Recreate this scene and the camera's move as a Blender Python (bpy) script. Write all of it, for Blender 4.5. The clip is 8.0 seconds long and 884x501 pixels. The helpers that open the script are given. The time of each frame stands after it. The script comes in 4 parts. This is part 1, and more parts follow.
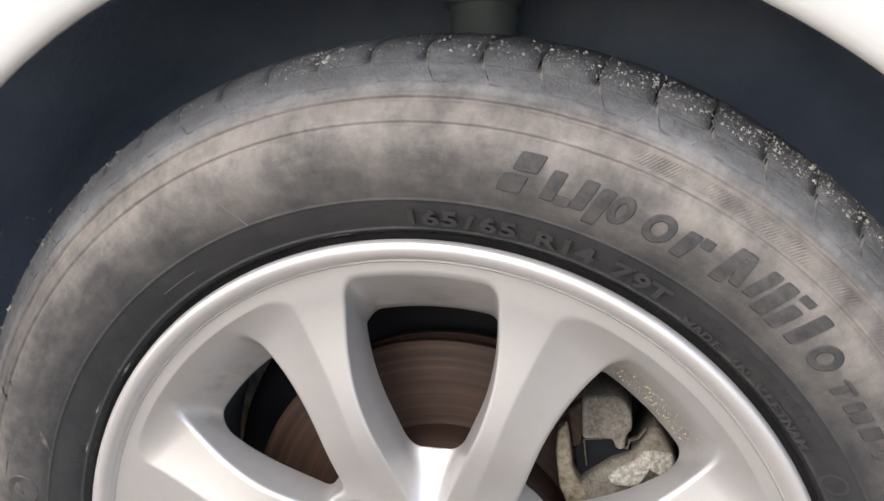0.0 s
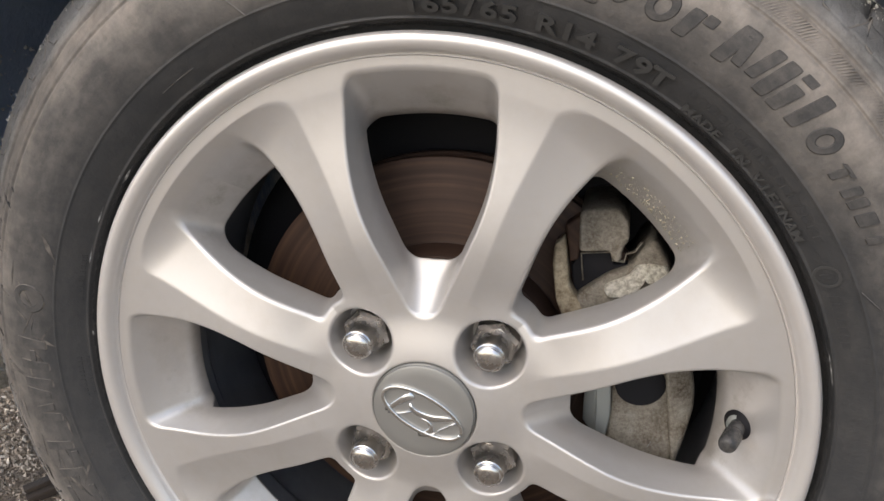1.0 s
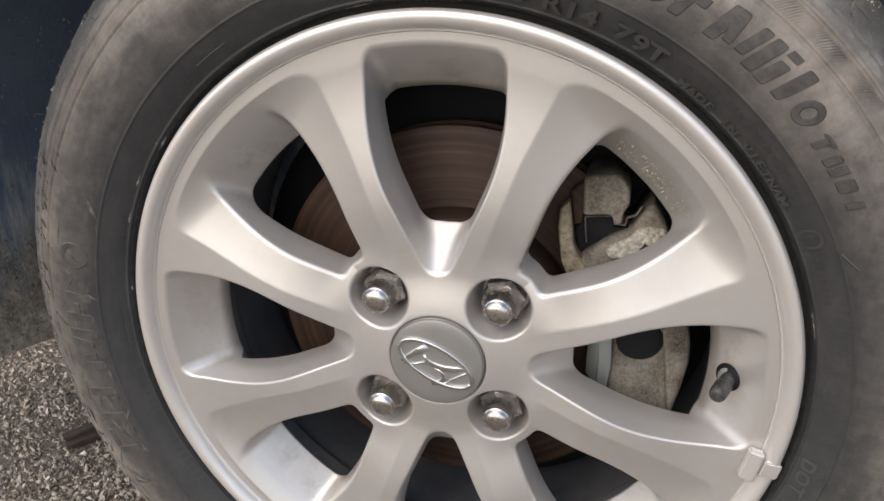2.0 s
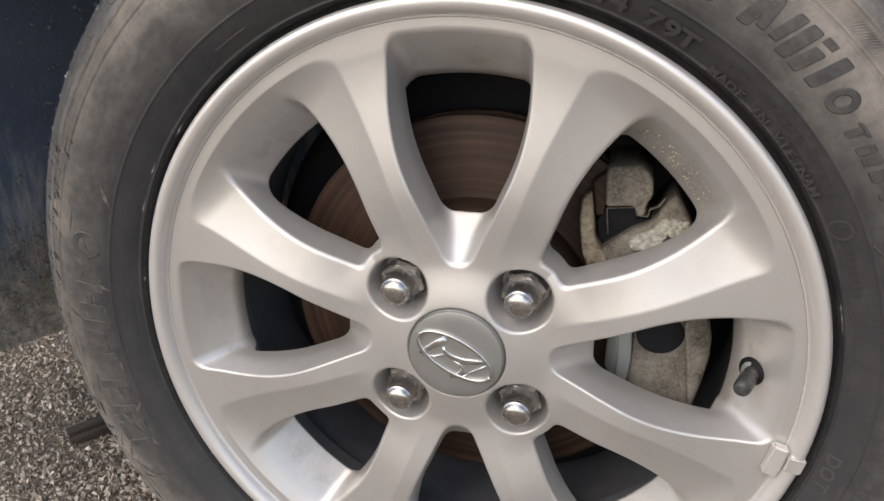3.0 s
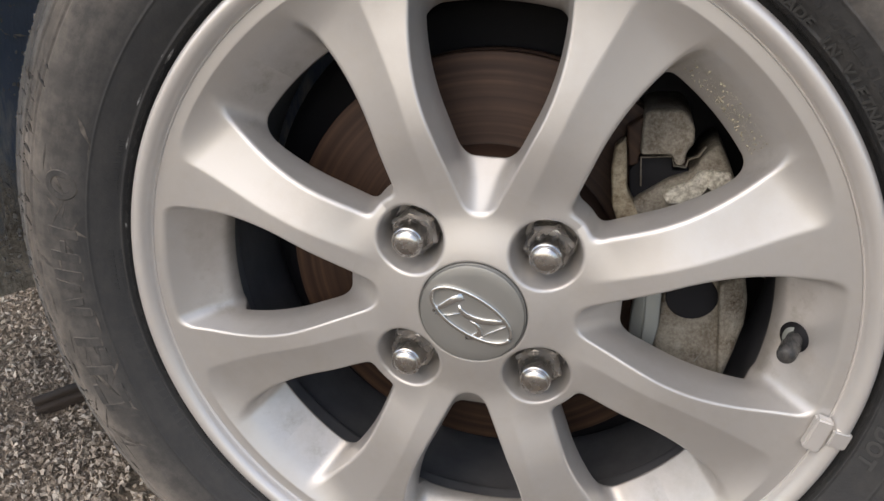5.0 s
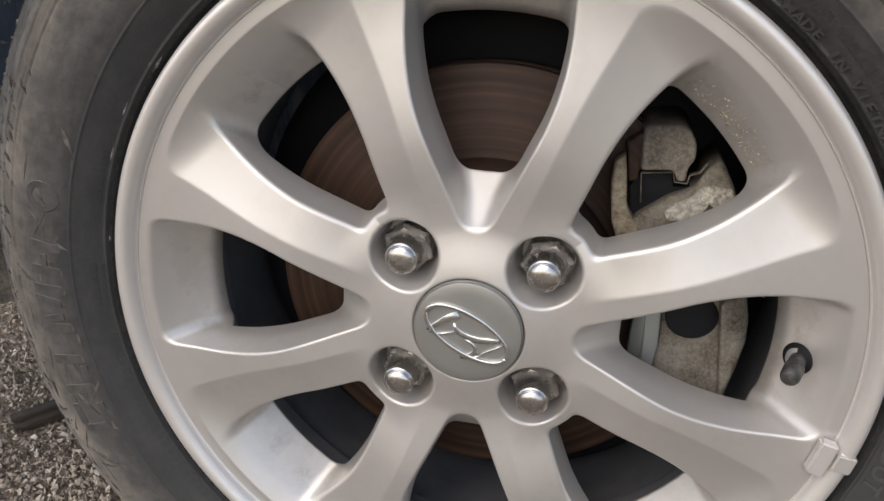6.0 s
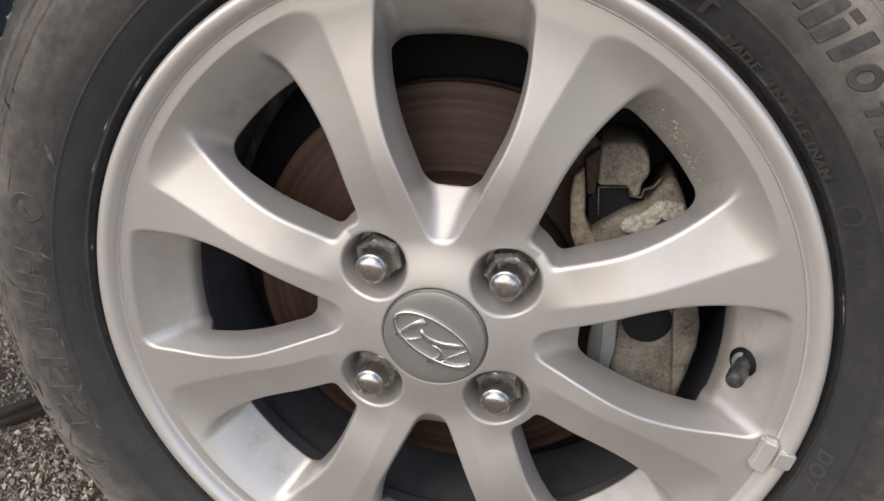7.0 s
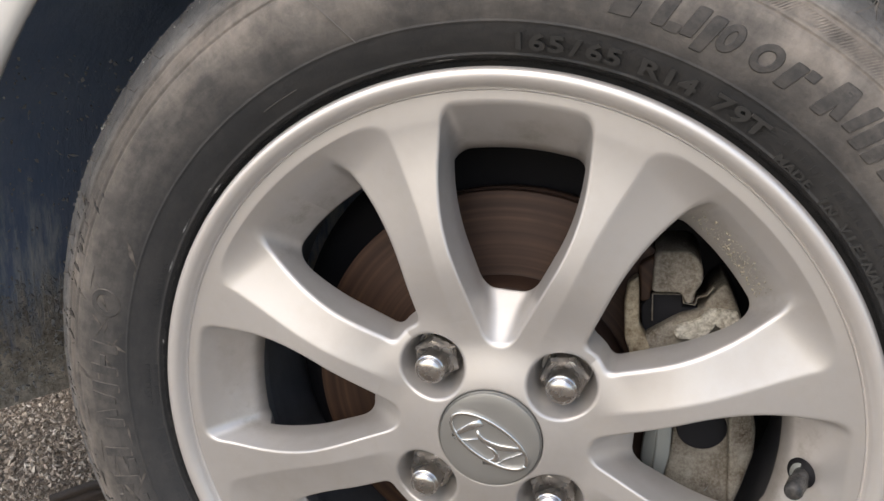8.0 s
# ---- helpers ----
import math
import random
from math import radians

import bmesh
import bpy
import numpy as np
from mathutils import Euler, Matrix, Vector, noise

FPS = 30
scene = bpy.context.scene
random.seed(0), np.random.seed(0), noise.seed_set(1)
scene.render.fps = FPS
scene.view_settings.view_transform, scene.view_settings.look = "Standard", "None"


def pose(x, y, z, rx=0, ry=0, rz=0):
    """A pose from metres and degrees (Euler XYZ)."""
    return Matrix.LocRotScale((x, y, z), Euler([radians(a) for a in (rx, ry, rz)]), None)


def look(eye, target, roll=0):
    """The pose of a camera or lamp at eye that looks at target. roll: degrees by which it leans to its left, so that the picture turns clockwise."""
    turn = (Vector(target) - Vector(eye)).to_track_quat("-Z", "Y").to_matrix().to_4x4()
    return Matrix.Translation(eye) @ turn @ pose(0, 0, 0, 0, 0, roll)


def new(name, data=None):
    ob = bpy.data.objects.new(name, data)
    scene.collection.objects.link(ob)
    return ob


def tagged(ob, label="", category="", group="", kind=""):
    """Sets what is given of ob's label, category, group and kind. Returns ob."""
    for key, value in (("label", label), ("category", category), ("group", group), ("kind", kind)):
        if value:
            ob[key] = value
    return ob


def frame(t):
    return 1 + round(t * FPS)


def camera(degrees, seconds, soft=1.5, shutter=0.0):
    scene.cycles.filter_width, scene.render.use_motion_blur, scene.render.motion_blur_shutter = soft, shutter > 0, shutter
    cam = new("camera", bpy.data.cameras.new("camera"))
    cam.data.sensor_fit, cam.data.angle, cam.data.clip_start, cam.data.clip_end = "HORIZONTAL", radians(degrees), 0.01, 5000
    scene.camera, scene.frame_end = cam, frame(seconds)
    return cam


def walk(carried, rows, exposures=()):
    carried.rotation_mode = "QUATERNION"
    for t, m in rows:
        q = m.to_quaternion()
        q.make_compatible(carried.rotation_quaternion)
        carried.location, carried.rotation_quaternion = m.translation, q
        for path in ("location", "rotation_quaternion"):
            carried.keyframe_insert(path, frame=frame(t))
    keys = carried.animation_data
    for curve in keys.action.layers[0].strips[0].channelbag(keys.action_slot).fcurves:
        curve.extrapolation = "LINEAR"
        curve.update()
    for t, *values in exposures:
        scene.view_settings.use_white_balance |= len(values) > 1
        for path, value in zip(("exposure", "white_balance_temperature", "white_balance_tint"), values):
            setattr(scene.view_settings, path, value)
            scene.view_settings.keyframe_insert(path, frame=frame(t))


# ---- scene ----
cam = camera(57.89, 8.0)
PATH = [
    (0.0, (0.0898, -0.3371, 0.5476), (-0.1249, 0.6019, 0.2788), -1.53),
    (0.5, (0.0927, -0.3550, 0.5192), (-0.1209, 0.5682, 0.1997), -1.07),
    (1.0, (0.0962, -0.3542, 0.4905), (-0.1216, 0.5541, 0.1335), -0.93),
    (1.5, (0.1035, -0.3713, 0.4981), (-0.1204, 0.5246, 0.1144), -0.96),
    (1.7, (0.1065, -0.3828, 0.5002), (-0.1293, 0.5047, 0.1043), -1.20),
    (3.0, (0.0920, -0.3824, 0.4928), (-0.1395, 0.5063, 0.0972), -0.66),
    (3.5, (0.0726, -0.3526, 0.4778), (-0.1466, 0.5443, 0.0938), 0.01),
    (4.0, (0.0615, -0.3447, 0.4653), (-0.1455, 0.5480, 0.0650), 0.56),
    (4.5, (0.0620, -0.3592, 0.4589), (-0.1392, 0.5286, 0.0450), 1.19),
    (6.0, (0.0554, -0.3486, 0.4529), (-0.1265, 0.5536, 0.0617), 2.40),
    (6.5, (0.0419, -0.3195, 0.4371), (-0.1245, 0.5820, 0.0376), 2.73),
    (7.0, (0.0652, -0.3622, 0.4736), (-0.0929, 0.5378, 0.0672), 3.01),
    (7.5, (0.0833, -0.4014, 0.4954), (-0.1033, 0.4993, 0.1030), 3.12),
    (8.0, (0.0584, -0.3754, 0.4862), (-0.1637, 0.5502, 0.1799), 2.81),
]
EXPOSURES = [(0.0, 1.40, 7000, 13), (0.5, 1.19, 7220, 13), (1.0, 1.05, 7370, 13), (1.5, 0.97, 7390, 13), (3.0, 0.96, 7350, 13), (4.5, 0.82, 7350, 13), (6.5, 0.80, 7350, 13), (7.5, 0.89, 7320, 13), (8.0, 0.96, 7350, 13)]
walk(cam, [(t, look(eye, target, roll)) for t, eye, target, roll in PATH], EXPOSURES)

# ---- light: soft daylight from an overcast sky ----
world = bpy.data.worlds.new("sky")
scene.world = world
world.use_nodes = True
wn = world.node_tree.nodes
sky = wn.new("ShaderNodeTexSky")
sky.sky_type = 'NISHITA'
sky.sun_disc = False
sky.sun_elevation, sky.sun_rotation = radians(48), radians(202)
sky.air_density, sky.dust_density, sky.ozone_density = 1.0, 2.3, 1.0
wn["Background"].inputs["Strength"].default_value = 0.15
world.node_tree.links.new(sky.outputs[0], wn["Background"].inputs[0])
sun = new("sun", bpy.data.lights.new("sun", 'SUN'))
sun.data.energy, sun.data.angle, sun.data.color = 0.62, radians(70), (0.60, 0.82, 1.0)
sun.matrix_world = look((-0.8, -1.7, 3.9), (0, 0, 0.3))

HUB = Vector((0, 0, 0.26))
TAU = 2 * math.pi


# ---- materials ----
def material(name, base, rough=0.5, metal=0.0, spec=0.5, coat=0.0):
    m = bpy.data.materials.new(name)
    m.use_nodes = True
    b = m.node_tree.nodes["Principled BSDF"]
    b.inputs["Base Color"].default_value = (*base, 1)
    b.inputs["Roughness"].default_value = rough
    b.inputs["Metallic"].default_value = metal
    b.inputs["Specular IOR Level"].default_value = spec
    b.inputs["Coat Weight"].default_value = coat
    b.inputs["Coat Roughness"].default_value = 0.12
    return m


def node(m, kind, **props):
    n = m.node_tree.nodes.new(kind)
    for key, value in props.items():
        n.inputs[key.replace("_", " ")].default_value = value
    return n


def link(m, a, b):
    m.node_tree.links.new(a, b)


def bsdf(m):
    return m.node_tree.nodes["Principled BSDF"]


def coords(m, kind="Object", scale=None):
    tc = m.node_tree.nodes.new("ShaderNodeTexCoord")
    out = tc.outputs[kind]
    if scale:
        mp = m.node_tree.nodes.new("ShaderNodeMapping")
        mp.inputs["Scale"].default_value = scale
        link(m, out, mp.inputs[0])
        out = mp.outputs[0]
    return out


def grain(m, scale, detail=6.0, rough=0.6, at=None):
    n = node(m, "ShaderNodeTexNoise", Scale=scale, Detail=detail, Roughness=rough)
    link(m, at if at is not None else coords(m), n.inputs["Vector"])
    return n.outputs["Fac"]


def ramp(m, fac, stops):
    n = m.node_tree.nodes.new("ShaderNodeValToRGB")
    while len(n.color_ramp.elements) < len(stops):
        n.color_ramp.elements.new(0.5)
    for e, (p, c) in zip(n.color_ramp.elements, stops):
        e.position = p
        e.color = (c, c, c, 1) if isinstance(c, (int, float)) else (*c, 1)
    link(m, fac, n.inputs[0])
    return n.outputs[0]


def mixed(m, fac, a, b):
    n = m.node_tree.nodes.new("ShaderNodeMix")
    n.data_type = 'RGBA'
    for sock, v in ((n.inputs[0], fac), (n.inputs[6], a), (n.inputs[7], b)):
        if isinstance(v, (int, float)):
            sock.default_value = v
        elif isinstance(v, tuple):
            sock.default_value = (*v, 1)
        else:
            link(m, v, sock)
    return n.outputs[2]


def maths(m, op, a, b=0.0):
    n = m.node_tree.nodes.new("ShaderNodeMath")
    n.operation = op
    for sock, v in zip(n.inputs, (a, b)):
        if isinstance(v, (int, float)):
            sock.default_value = v
        else:
            link(m, v, sock)
    return n.outputs[0]


def bump(m, height, strength, distance):
    n = node(m, "ShaderNodeBump", Strength=strength, Distance=distance)
    link(m, height, n.inputs["Height"])
    link(m, n.outputs[0], bsdf(m).inputs["Normal"])


def axle_radius(m):
    """Distance from the wheel's axle, for rings of dust and polish."""
    sx = m.node_tree.nodes.new("ShaderNodeSeparateXYZ")
    link(m, coords(m), sx.inputs[0])
    xx = maths(m, "MULTIPLY", sx.outputs[0], sx.outputs[0])
    zz = maths(m, "MULTIPLY", sx.outputs[2], sx.outputs[2])
    return maths(m, "SQRT", maths(m, "ADD", xx, zz)), sx


def silver_paint(name, base, dirt, grime_shade=False):
    m = material(name, base, 0.45, 0.60, 0.5, 0.20)
    bsdf(m).inputs["Coat Roughness"].default_value = 0.22
    b = bsdf(m)
    dust = ramp(m, grain(m, 38, 8, 0.65), [(0.45, 0.0), (0.75, 1.0)])
    fine = grain(m, 900, 2, 0.5)
    tone = mixed(m, maths(m, "MULTIPLY", dust, dirt), base, (0.42, 0.37, 0.30))
    if grime_shade:
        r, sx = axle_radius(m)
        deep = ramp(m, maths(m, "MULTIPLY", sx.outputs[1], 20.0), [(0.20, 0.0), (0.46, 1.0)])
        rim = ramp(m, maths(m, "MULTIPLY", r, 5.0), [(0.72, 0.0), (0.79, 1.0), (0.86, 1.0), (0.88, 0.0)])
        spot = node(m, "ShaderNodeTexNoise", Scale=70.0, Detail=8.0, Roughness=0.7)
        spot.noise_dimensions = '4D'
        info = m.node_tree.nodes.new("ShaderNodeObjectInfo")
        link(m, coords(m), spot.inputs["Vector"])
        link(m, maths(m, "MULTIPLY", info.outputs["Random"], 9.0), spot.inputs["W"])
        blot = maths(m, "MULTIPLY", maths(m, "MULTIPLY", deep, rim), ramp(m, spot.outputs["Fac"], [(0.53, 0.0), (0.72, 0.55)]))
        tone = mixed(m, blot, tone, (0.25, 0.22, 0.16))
        # brake dust and painted shade: walls of the openings darken with depth
        stain_shade = ramp(m, maths(m, "ADD", maths(m, "MULTIPLY", sx.outputs[1], 14.0), maths(m, "MULTIPLY", grain(m, 32, 8, 0.7), 0.75)), [(0.60, 0.0), (0.94, 0.34)])
        tone = mixed(m, maths(m, "MULTIPLY", stain_shade, ramp(m, maths(m, "MULTIPLY", r, 5.0), [(0.66, 0.0), (0.74, 1.0)])), tone, (0.15, 0.128, 0.105))
    link(m, tone, b.inputs["Base Color"])
    link(m, maths(m, "ADD", 0.39, maths(m, "MULTIPLY", dust, 0.13)), b.inputs["Roughness"])
    bump(m, fine, 0.06, 0.0004)
    return m


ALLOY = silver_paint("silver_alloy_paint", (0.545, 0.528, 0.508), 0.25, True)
LIP = silver_paint("silver_rim_lip", (0.69, 0.667, 0.642), 0.12)
CAP = silver_paint("grey_cap_paint", (0.315, 0.315, 0.30), 0.05)
# barrel colour: brake dust, with the shade behind the spokes put in
BARREL_DARK = material("brake_dust_and_shade_on_alloy", (0.05, 0.05, 0.055), 0.55, 0.3)
link(BARREL_DARK, mixed(BARREL_DARK, grain(BARREL_DARK, 40, 7), (0.070, 0.075, 0.090), (0.195, 0.203, 0.218)), bsdf(BARREL_DARK).inputs["Base Color"])
BRIGHT = material("bright_emblem_metal", (0.74, 0.75, 0.75), 0.24, 1.0)
CHROME = material("chrome", (0.56, 0.545, 0.53), 0.2, 1.0)
bump(CHROME, grain(CHROME, 260, 4), 0.03, 0.0004)
link(CHROME, ramp(CHROME, grain(CHROME, 160, 6), [(0.35, 0.19), (0.75, 0.36)]), bsdf(CHROME).inputs["Roughness"])


def own_grain(m, scale, detail, rough):
    """Grain that differs from object to object."""
    n = node(m, "ShaderNodeTexNoise", Scale=scale, Detail=detail, Roughness=rough)
    n.noise_dimensions = '4D'
    info = m.node_tree.nodes.new("ShaderNodeObjectInfo")
    link(m, coords(m), n.inputs["Vector"])
    link(m, maths(m, "MULTIPLY", info.outputs["Random"], 9.0), n.inputs["W"])
    return n.outputs["Fac"]


def rubber(name, dusty):
    m = material(name, (0.03, 0.03, 0.03), 0.7, 0.0, 0.35)
    b = bsdf(m)
    r, sx = axle_radius(m)
    wide = own_grain(m, 16, 7, 0.62)
    fine = own_grain(m, 170, 7, 0.72)
    around = maths(m, "ARCTAN2", sx.outputs[2], sx.outputs[0])
    polar = m.node_tree.nodes.new("ShaderNodeCombineXYZ")
    link(m, maths(m, "MULTIPLY", r, 90.0), polar.inputs[0])
    link(m, maths(m, "MULTIPLY", maths(m, "COSINE", around), 6.0), polar.inputs[1])
    link(m, maths(m, "MULTIPLY", maths(m, "SINE", around), 6.0), polar.inputs[2])
    streak = grain(m, 1.0, 6, 0.65, polar.outputs[0])
    if dusty:
        outer = ramp(m, maths(m, "MULTIPLY", r, 3.0),
                     [(0.645, 0.05), (0.652, 0.38), (0.70, 0.55), (0.735, 1.0), (0.775, 1.0), (0.81, 0.75)])
        smear = m.node_tree.nodes.new("ShaderNodeCombineXYZ")
        link(m, maths(m, "MULTIPLY", r, 26.0), smear.inputs[0])
        link(m, maths(m, "MULTIPLY", maths(m, "COSINE", around), 8.0), smear.inputs[1])
        link(m, maths(m, "MULTIPLY", maths(m, "SINE", around), 8.0), smear.inputs[2])
        wipe = ramp(m, grain(m, 1.0, 7, 0.68, smear.outputs[0]), [(0.40, 0.45), (0.60, 1.0)])
        patch = maths(m, "MULTIPLY", maths(m, "MULTIPLY", wipe, 1.12), ramp(m, wide, [(0.34, 0.45), (0.62, 1.0)]))
        patch = maths(m, "MULTIPLY", patch, ramp(m, grain(m, 4.5, 3, 0.5), [(0.38, 0.52), (0.62, 1.0)]))
        patch = mixed(m, ramp(m, maths(m, "MULTIPLY", r, 3.0), [(0.795, 0.0), (0.811, 1.0)]), patch, (0.40, 0.40, 0.40))
        # the lower wall is darker: only its outer band keeps the brown film
        lower_film = ramp(m, maths(m, "MULTIPLY", r, 3.0), [(0.645, 0.01), (0.66, 0.04), (0.70, 0.24), (0.742, 0.62), (0.775, 0.85), (0.81, 0.7)])
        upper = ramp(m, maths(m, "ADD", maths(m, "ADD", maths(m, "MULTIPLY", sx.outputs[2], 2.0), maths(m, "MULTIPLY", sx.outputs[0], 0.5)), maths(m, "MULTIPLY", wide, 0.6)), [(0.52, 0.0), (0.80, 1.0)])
        outer = mixed(m, upper, lower_film, outer)
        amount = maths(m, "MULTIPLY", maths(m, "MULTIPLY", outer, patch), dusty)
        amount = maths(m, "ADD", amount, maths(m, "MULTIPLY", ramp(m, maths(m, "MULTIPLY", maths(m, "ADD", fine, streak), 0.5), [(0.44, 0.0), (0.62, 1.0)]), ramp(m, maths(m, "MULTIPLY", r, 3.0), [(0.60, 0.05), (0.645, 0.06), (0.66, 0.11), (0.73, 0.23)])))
        crust = maths(m, "MULTIPLY", ramp(m, own_grain(m, 55, 8, 0.7), [(0.45, 0.0), (0.63, 1.0)]), ramp(m, maths(m, "MULTIPLY", r, 3.0), [(0.775, 0.0), (0.79, 0.40), (0.806, 0.06), (0.817, 0.06), (0.832, 0.34)]))
    else:
        amount = maths(m, "MULTIPLY", ramp(m, fine, [(0.4, 0.0), (0.8, 1.0)]), 0.3)
    brown = mixed(m, grain(m, 60, 5), (0.37, 0.318, 0.268), (0.275, 0.258, 0.236))
    dust_tone = mixed(m, ramp(m, maths(m, "MULTIPLY", r, 3.0), [(0.775, 0.0), (0.80, 1.0)]), brown, (0.27, 0.275, 0.28))
    tone = mixed(m, amount, (0.031, 0.032, 0.033), dust_tone)
    if dusty:
        tone = mixed(m, crust, tone, (0.33, 0.335, 0.32))
    link(m, tone, b.inputs["Base Color"])
    bead = ramp(m, maths(m, "MULTIPLY", r, 3.0), [(0.596, 0.30), (0.606, 1.0)])
    link(m, maths(m, "MULTIPLY", bead, ramp(m, fine, [(0.3, 0.55), (0.8, 0.85)])), b.inputs["Roughness"])
    coarse = maths(m, "MULTIPLY", own_grain(m, 330, 5, 0.7), ramp(m, maths(m, "MULTIPLY", r, 3.0), [(0.765, 0.0), (0.80, 2.2)]))
    bump(m, maths(m, "ADD", maths(m, "ADD", fine, coarse), maths(m, "MULTIPLY", wide, 0.8)), 0.6, 0.0012)
    return m


RUBBER = rubber("dusty_tyre_rubber", 0.98)
RUBBER_MARK = rubber("dark_tyre_rubber", 0.24)
RUBBER_CLEAN = rubber("black_rubber", 0.0)

TEXT_RUBBER = material("worn_grey_raised_rubber", (0.050, 0.050, 0.049), 0.55, 0.0, 0.4)
bump(TEXT_RUBBER, grain(TEXT_RUBBER, 500, 5), 0.3, 0.0005)
WORN_RUBBER = material("brown_worn_rubber_edge", (0.17, 0.145, 0.12), 0.7, 0.0, 0.35)
link(WORN_RUBBER, mixed(WORN_RUBBER, ramp(WORN_RUBBER, grain(WORN_RUBBER, 110, 6), [(0.4, 0.0), (0.62, 1.0)]), (0.040, 0.038, 0.036), (0.135, 0.120, 0.104)), bsdf(WORN_RUBBER).inputs["Base Color"])
PALE_STREAK = material("pale_grey_rubber", (0.26, 0.26, 0.25), 0.45, 0.0, 0.5)
link(PALE_STREAK, mixed(PALE_STREAK, ramp(PALE_STREAK, grain(PALE_STREAK, 240, 5), [(0.42, 0.0), (0.6, 1.0)]), (0.06, 0.06, 0.06), (0.40, 0.40, 0.385)), bsdf(PALE_STREAK).inputs["Base Color"])
DUST = material("pale_dried_mud", (0.34, 0.31, 0.27), 0.9)
link(DUST, mixed(DUST, ramp(DUST, grain(DUST, 150, 4), [(0.4, 0.0), (0.62, 1.0)]), (0.12, 0.118, 0.112), (0.50, 0.485, 0.45)), bsdf(DUST).inputs["Base Color"])

MUD = material("lumps_of_grey_mud", (0.3, 0.29, 0.27), 0.95)
link(MUD, mixed(MUD, grain(MUD, 60, 6), (0.26, 0.25, 0.235), (0.48, 0.46, 0.43)), bsdf(MUD).inputs["Base Color"])

PAINT = material("white_car_paint", (0.80, 0.78, 0.73), 0.25, 0.0, 0.5, 0.8)
link(PAINT, mixed(PAINT, ramp(PAINT, grain(PAINT, 22, 7), [(0.5, 0.0), (0.8, 0.5)]), (0.65, 0.637, 0.60), (0.57, 0.545, 0.505)),
     bsdf(PAINT).inputs["Base Color"])

LINER = material("black_moulded_plastic", (0.02, 0.022, 0.026), 0.55, 0.0, 0.5)
_streak = grain(LINER, 26, 8, 0.7, coords(LINER, "Object", (3.0, 3.0, 0.55)))
_clod = grain(LINER, 90, 9, 0.75)
_sx = LINER.node_tree.nodes.new("ShaderNodeSeparateXYZ")
link(LINER, coords(LINER), _sx.inputs[0])
_height = maths(LINER, "ADD", maths(LINER, "MULTIPLY", _sx.outputs[2], -4.0), 0.5)
_low = ramp(LINER, _height, [(0.02, 0.0), (0.45, 0.62), (0.60, 1.0)])
_foot = ramp(LINER, maths(LINER, "ADD", _height, maths(LINER, "MULTIPLY", maths(LINER, "SUBTRACT", _streak, 0.5), 0.7)), [(0.46, 0.0), (0.58, 1.0)])
_runs = ramp(LINER, maths(LINER, "ADD", maths(LINER, "MULTIPLY", _low, 0.22), _streak), [(0.55, 0.0), (0.72, 0.9)])
_film = ramp(LINER, grain(LINER, 9, 6, 0.6), [(0.38, 0.0), (0.70, 0.5)])
_skin = mixed(LINER, _film, (0.185, 0.24, 0.34), (0.38, 0.43, 0.515))
_skin = mixed(LINER, maths(LINER, "MULTIPLY", _runs, ramp(LINER, _low, [(0.05, 0.0), (0.4, 1.0)])), _skin, (0.62, 0.62, 0.58))
_brown = mixed(LINER, ramp(LINER, _clod, [(0.38, 0.0), (0.64, 1.0)]), (0.24, 0.205, 0.16), (0.75, 0.67, 0.55))
link(LINER, mixed(LINER, _foot, _skin, _brown), bsdf(LINER).inputs["Base Color"])
link(LINER, maths(LINER, "ADD", 0.48, maths(LINER, "MULTIPLY", _foot, 0.4)), bsdf(LINER).inputs["Roughness"])
bump(LINER, maths(LINER, "ADD", maths(LINER, "MULTIPLY", _streak, 0.5), maths(LINER, "MULTIPLY", _foot, _clod)), 0.6, 0.005)

RUST = material("rusty_brake_steel", (0.16, 0.09, 0.06), 0.6, 0.1, 0.3)
_r, _ = axle_radius(RUST)
_rings = node(RUST, "ShaderNodeTexNoise", Scale=1.0, Detail=4.0)
_rings.noise_dimensions = '1D'
link(RUST, maths(RUST, "MULTIPLY", _r, 230.0), _rings.inputs["W"])
_rg = ramp(RUST, _rings.outputs["Fac"], [(0.35, 0.0), (0.7, 1.0)])
link(RUST, mixed(RUST, maths(RUST, "MULTIPLY", _rg, ramp(RUST, grain(RUST, 14, 5), [(0.3, 0.15), (0.68, 1.0)])), (0.030, 0.016, 0.011), (0.086, 0.048, 0.029)),
     bsdf(RUST).inputs["Base Color"])
bump(RUST, _rings.outputs["Fac"], 0.12, 0.0005)

IRON = material("corroded_cast_metal", (0.34, 0.31, 0.25), 0.55, 0.45)
_gi = grain(IRON, 58, 9, 0.66)
_gf = ramp(IRON, grain(IRON, 620, 5, 0.7), [(0.40, 0.0), (0.62, 1.0)])
_iron = mixed(IRON, ramp(IRON, _gi, [(0.35, 0.0), (0.68, 1.0)]), (0.088, 0.062, 0.040), (0.29, 0.27, 0.225))
link(IRON, mixed(IRON, maths(IRON, "MULTIPLY", _gf, 0.38), _iron, (0.47, 0.445, 0.38)), bsdf(IRON).inputs["Base Color"])
link(IRON, ramp(IRON, _gi, [(0.3, 0.75), (0.7, 0.42)]), bsdf(IRON).inputs["Roughness"])
bump(IRON, grain(IRON, 420, 8, 0.75), 0.9, 0.0015)

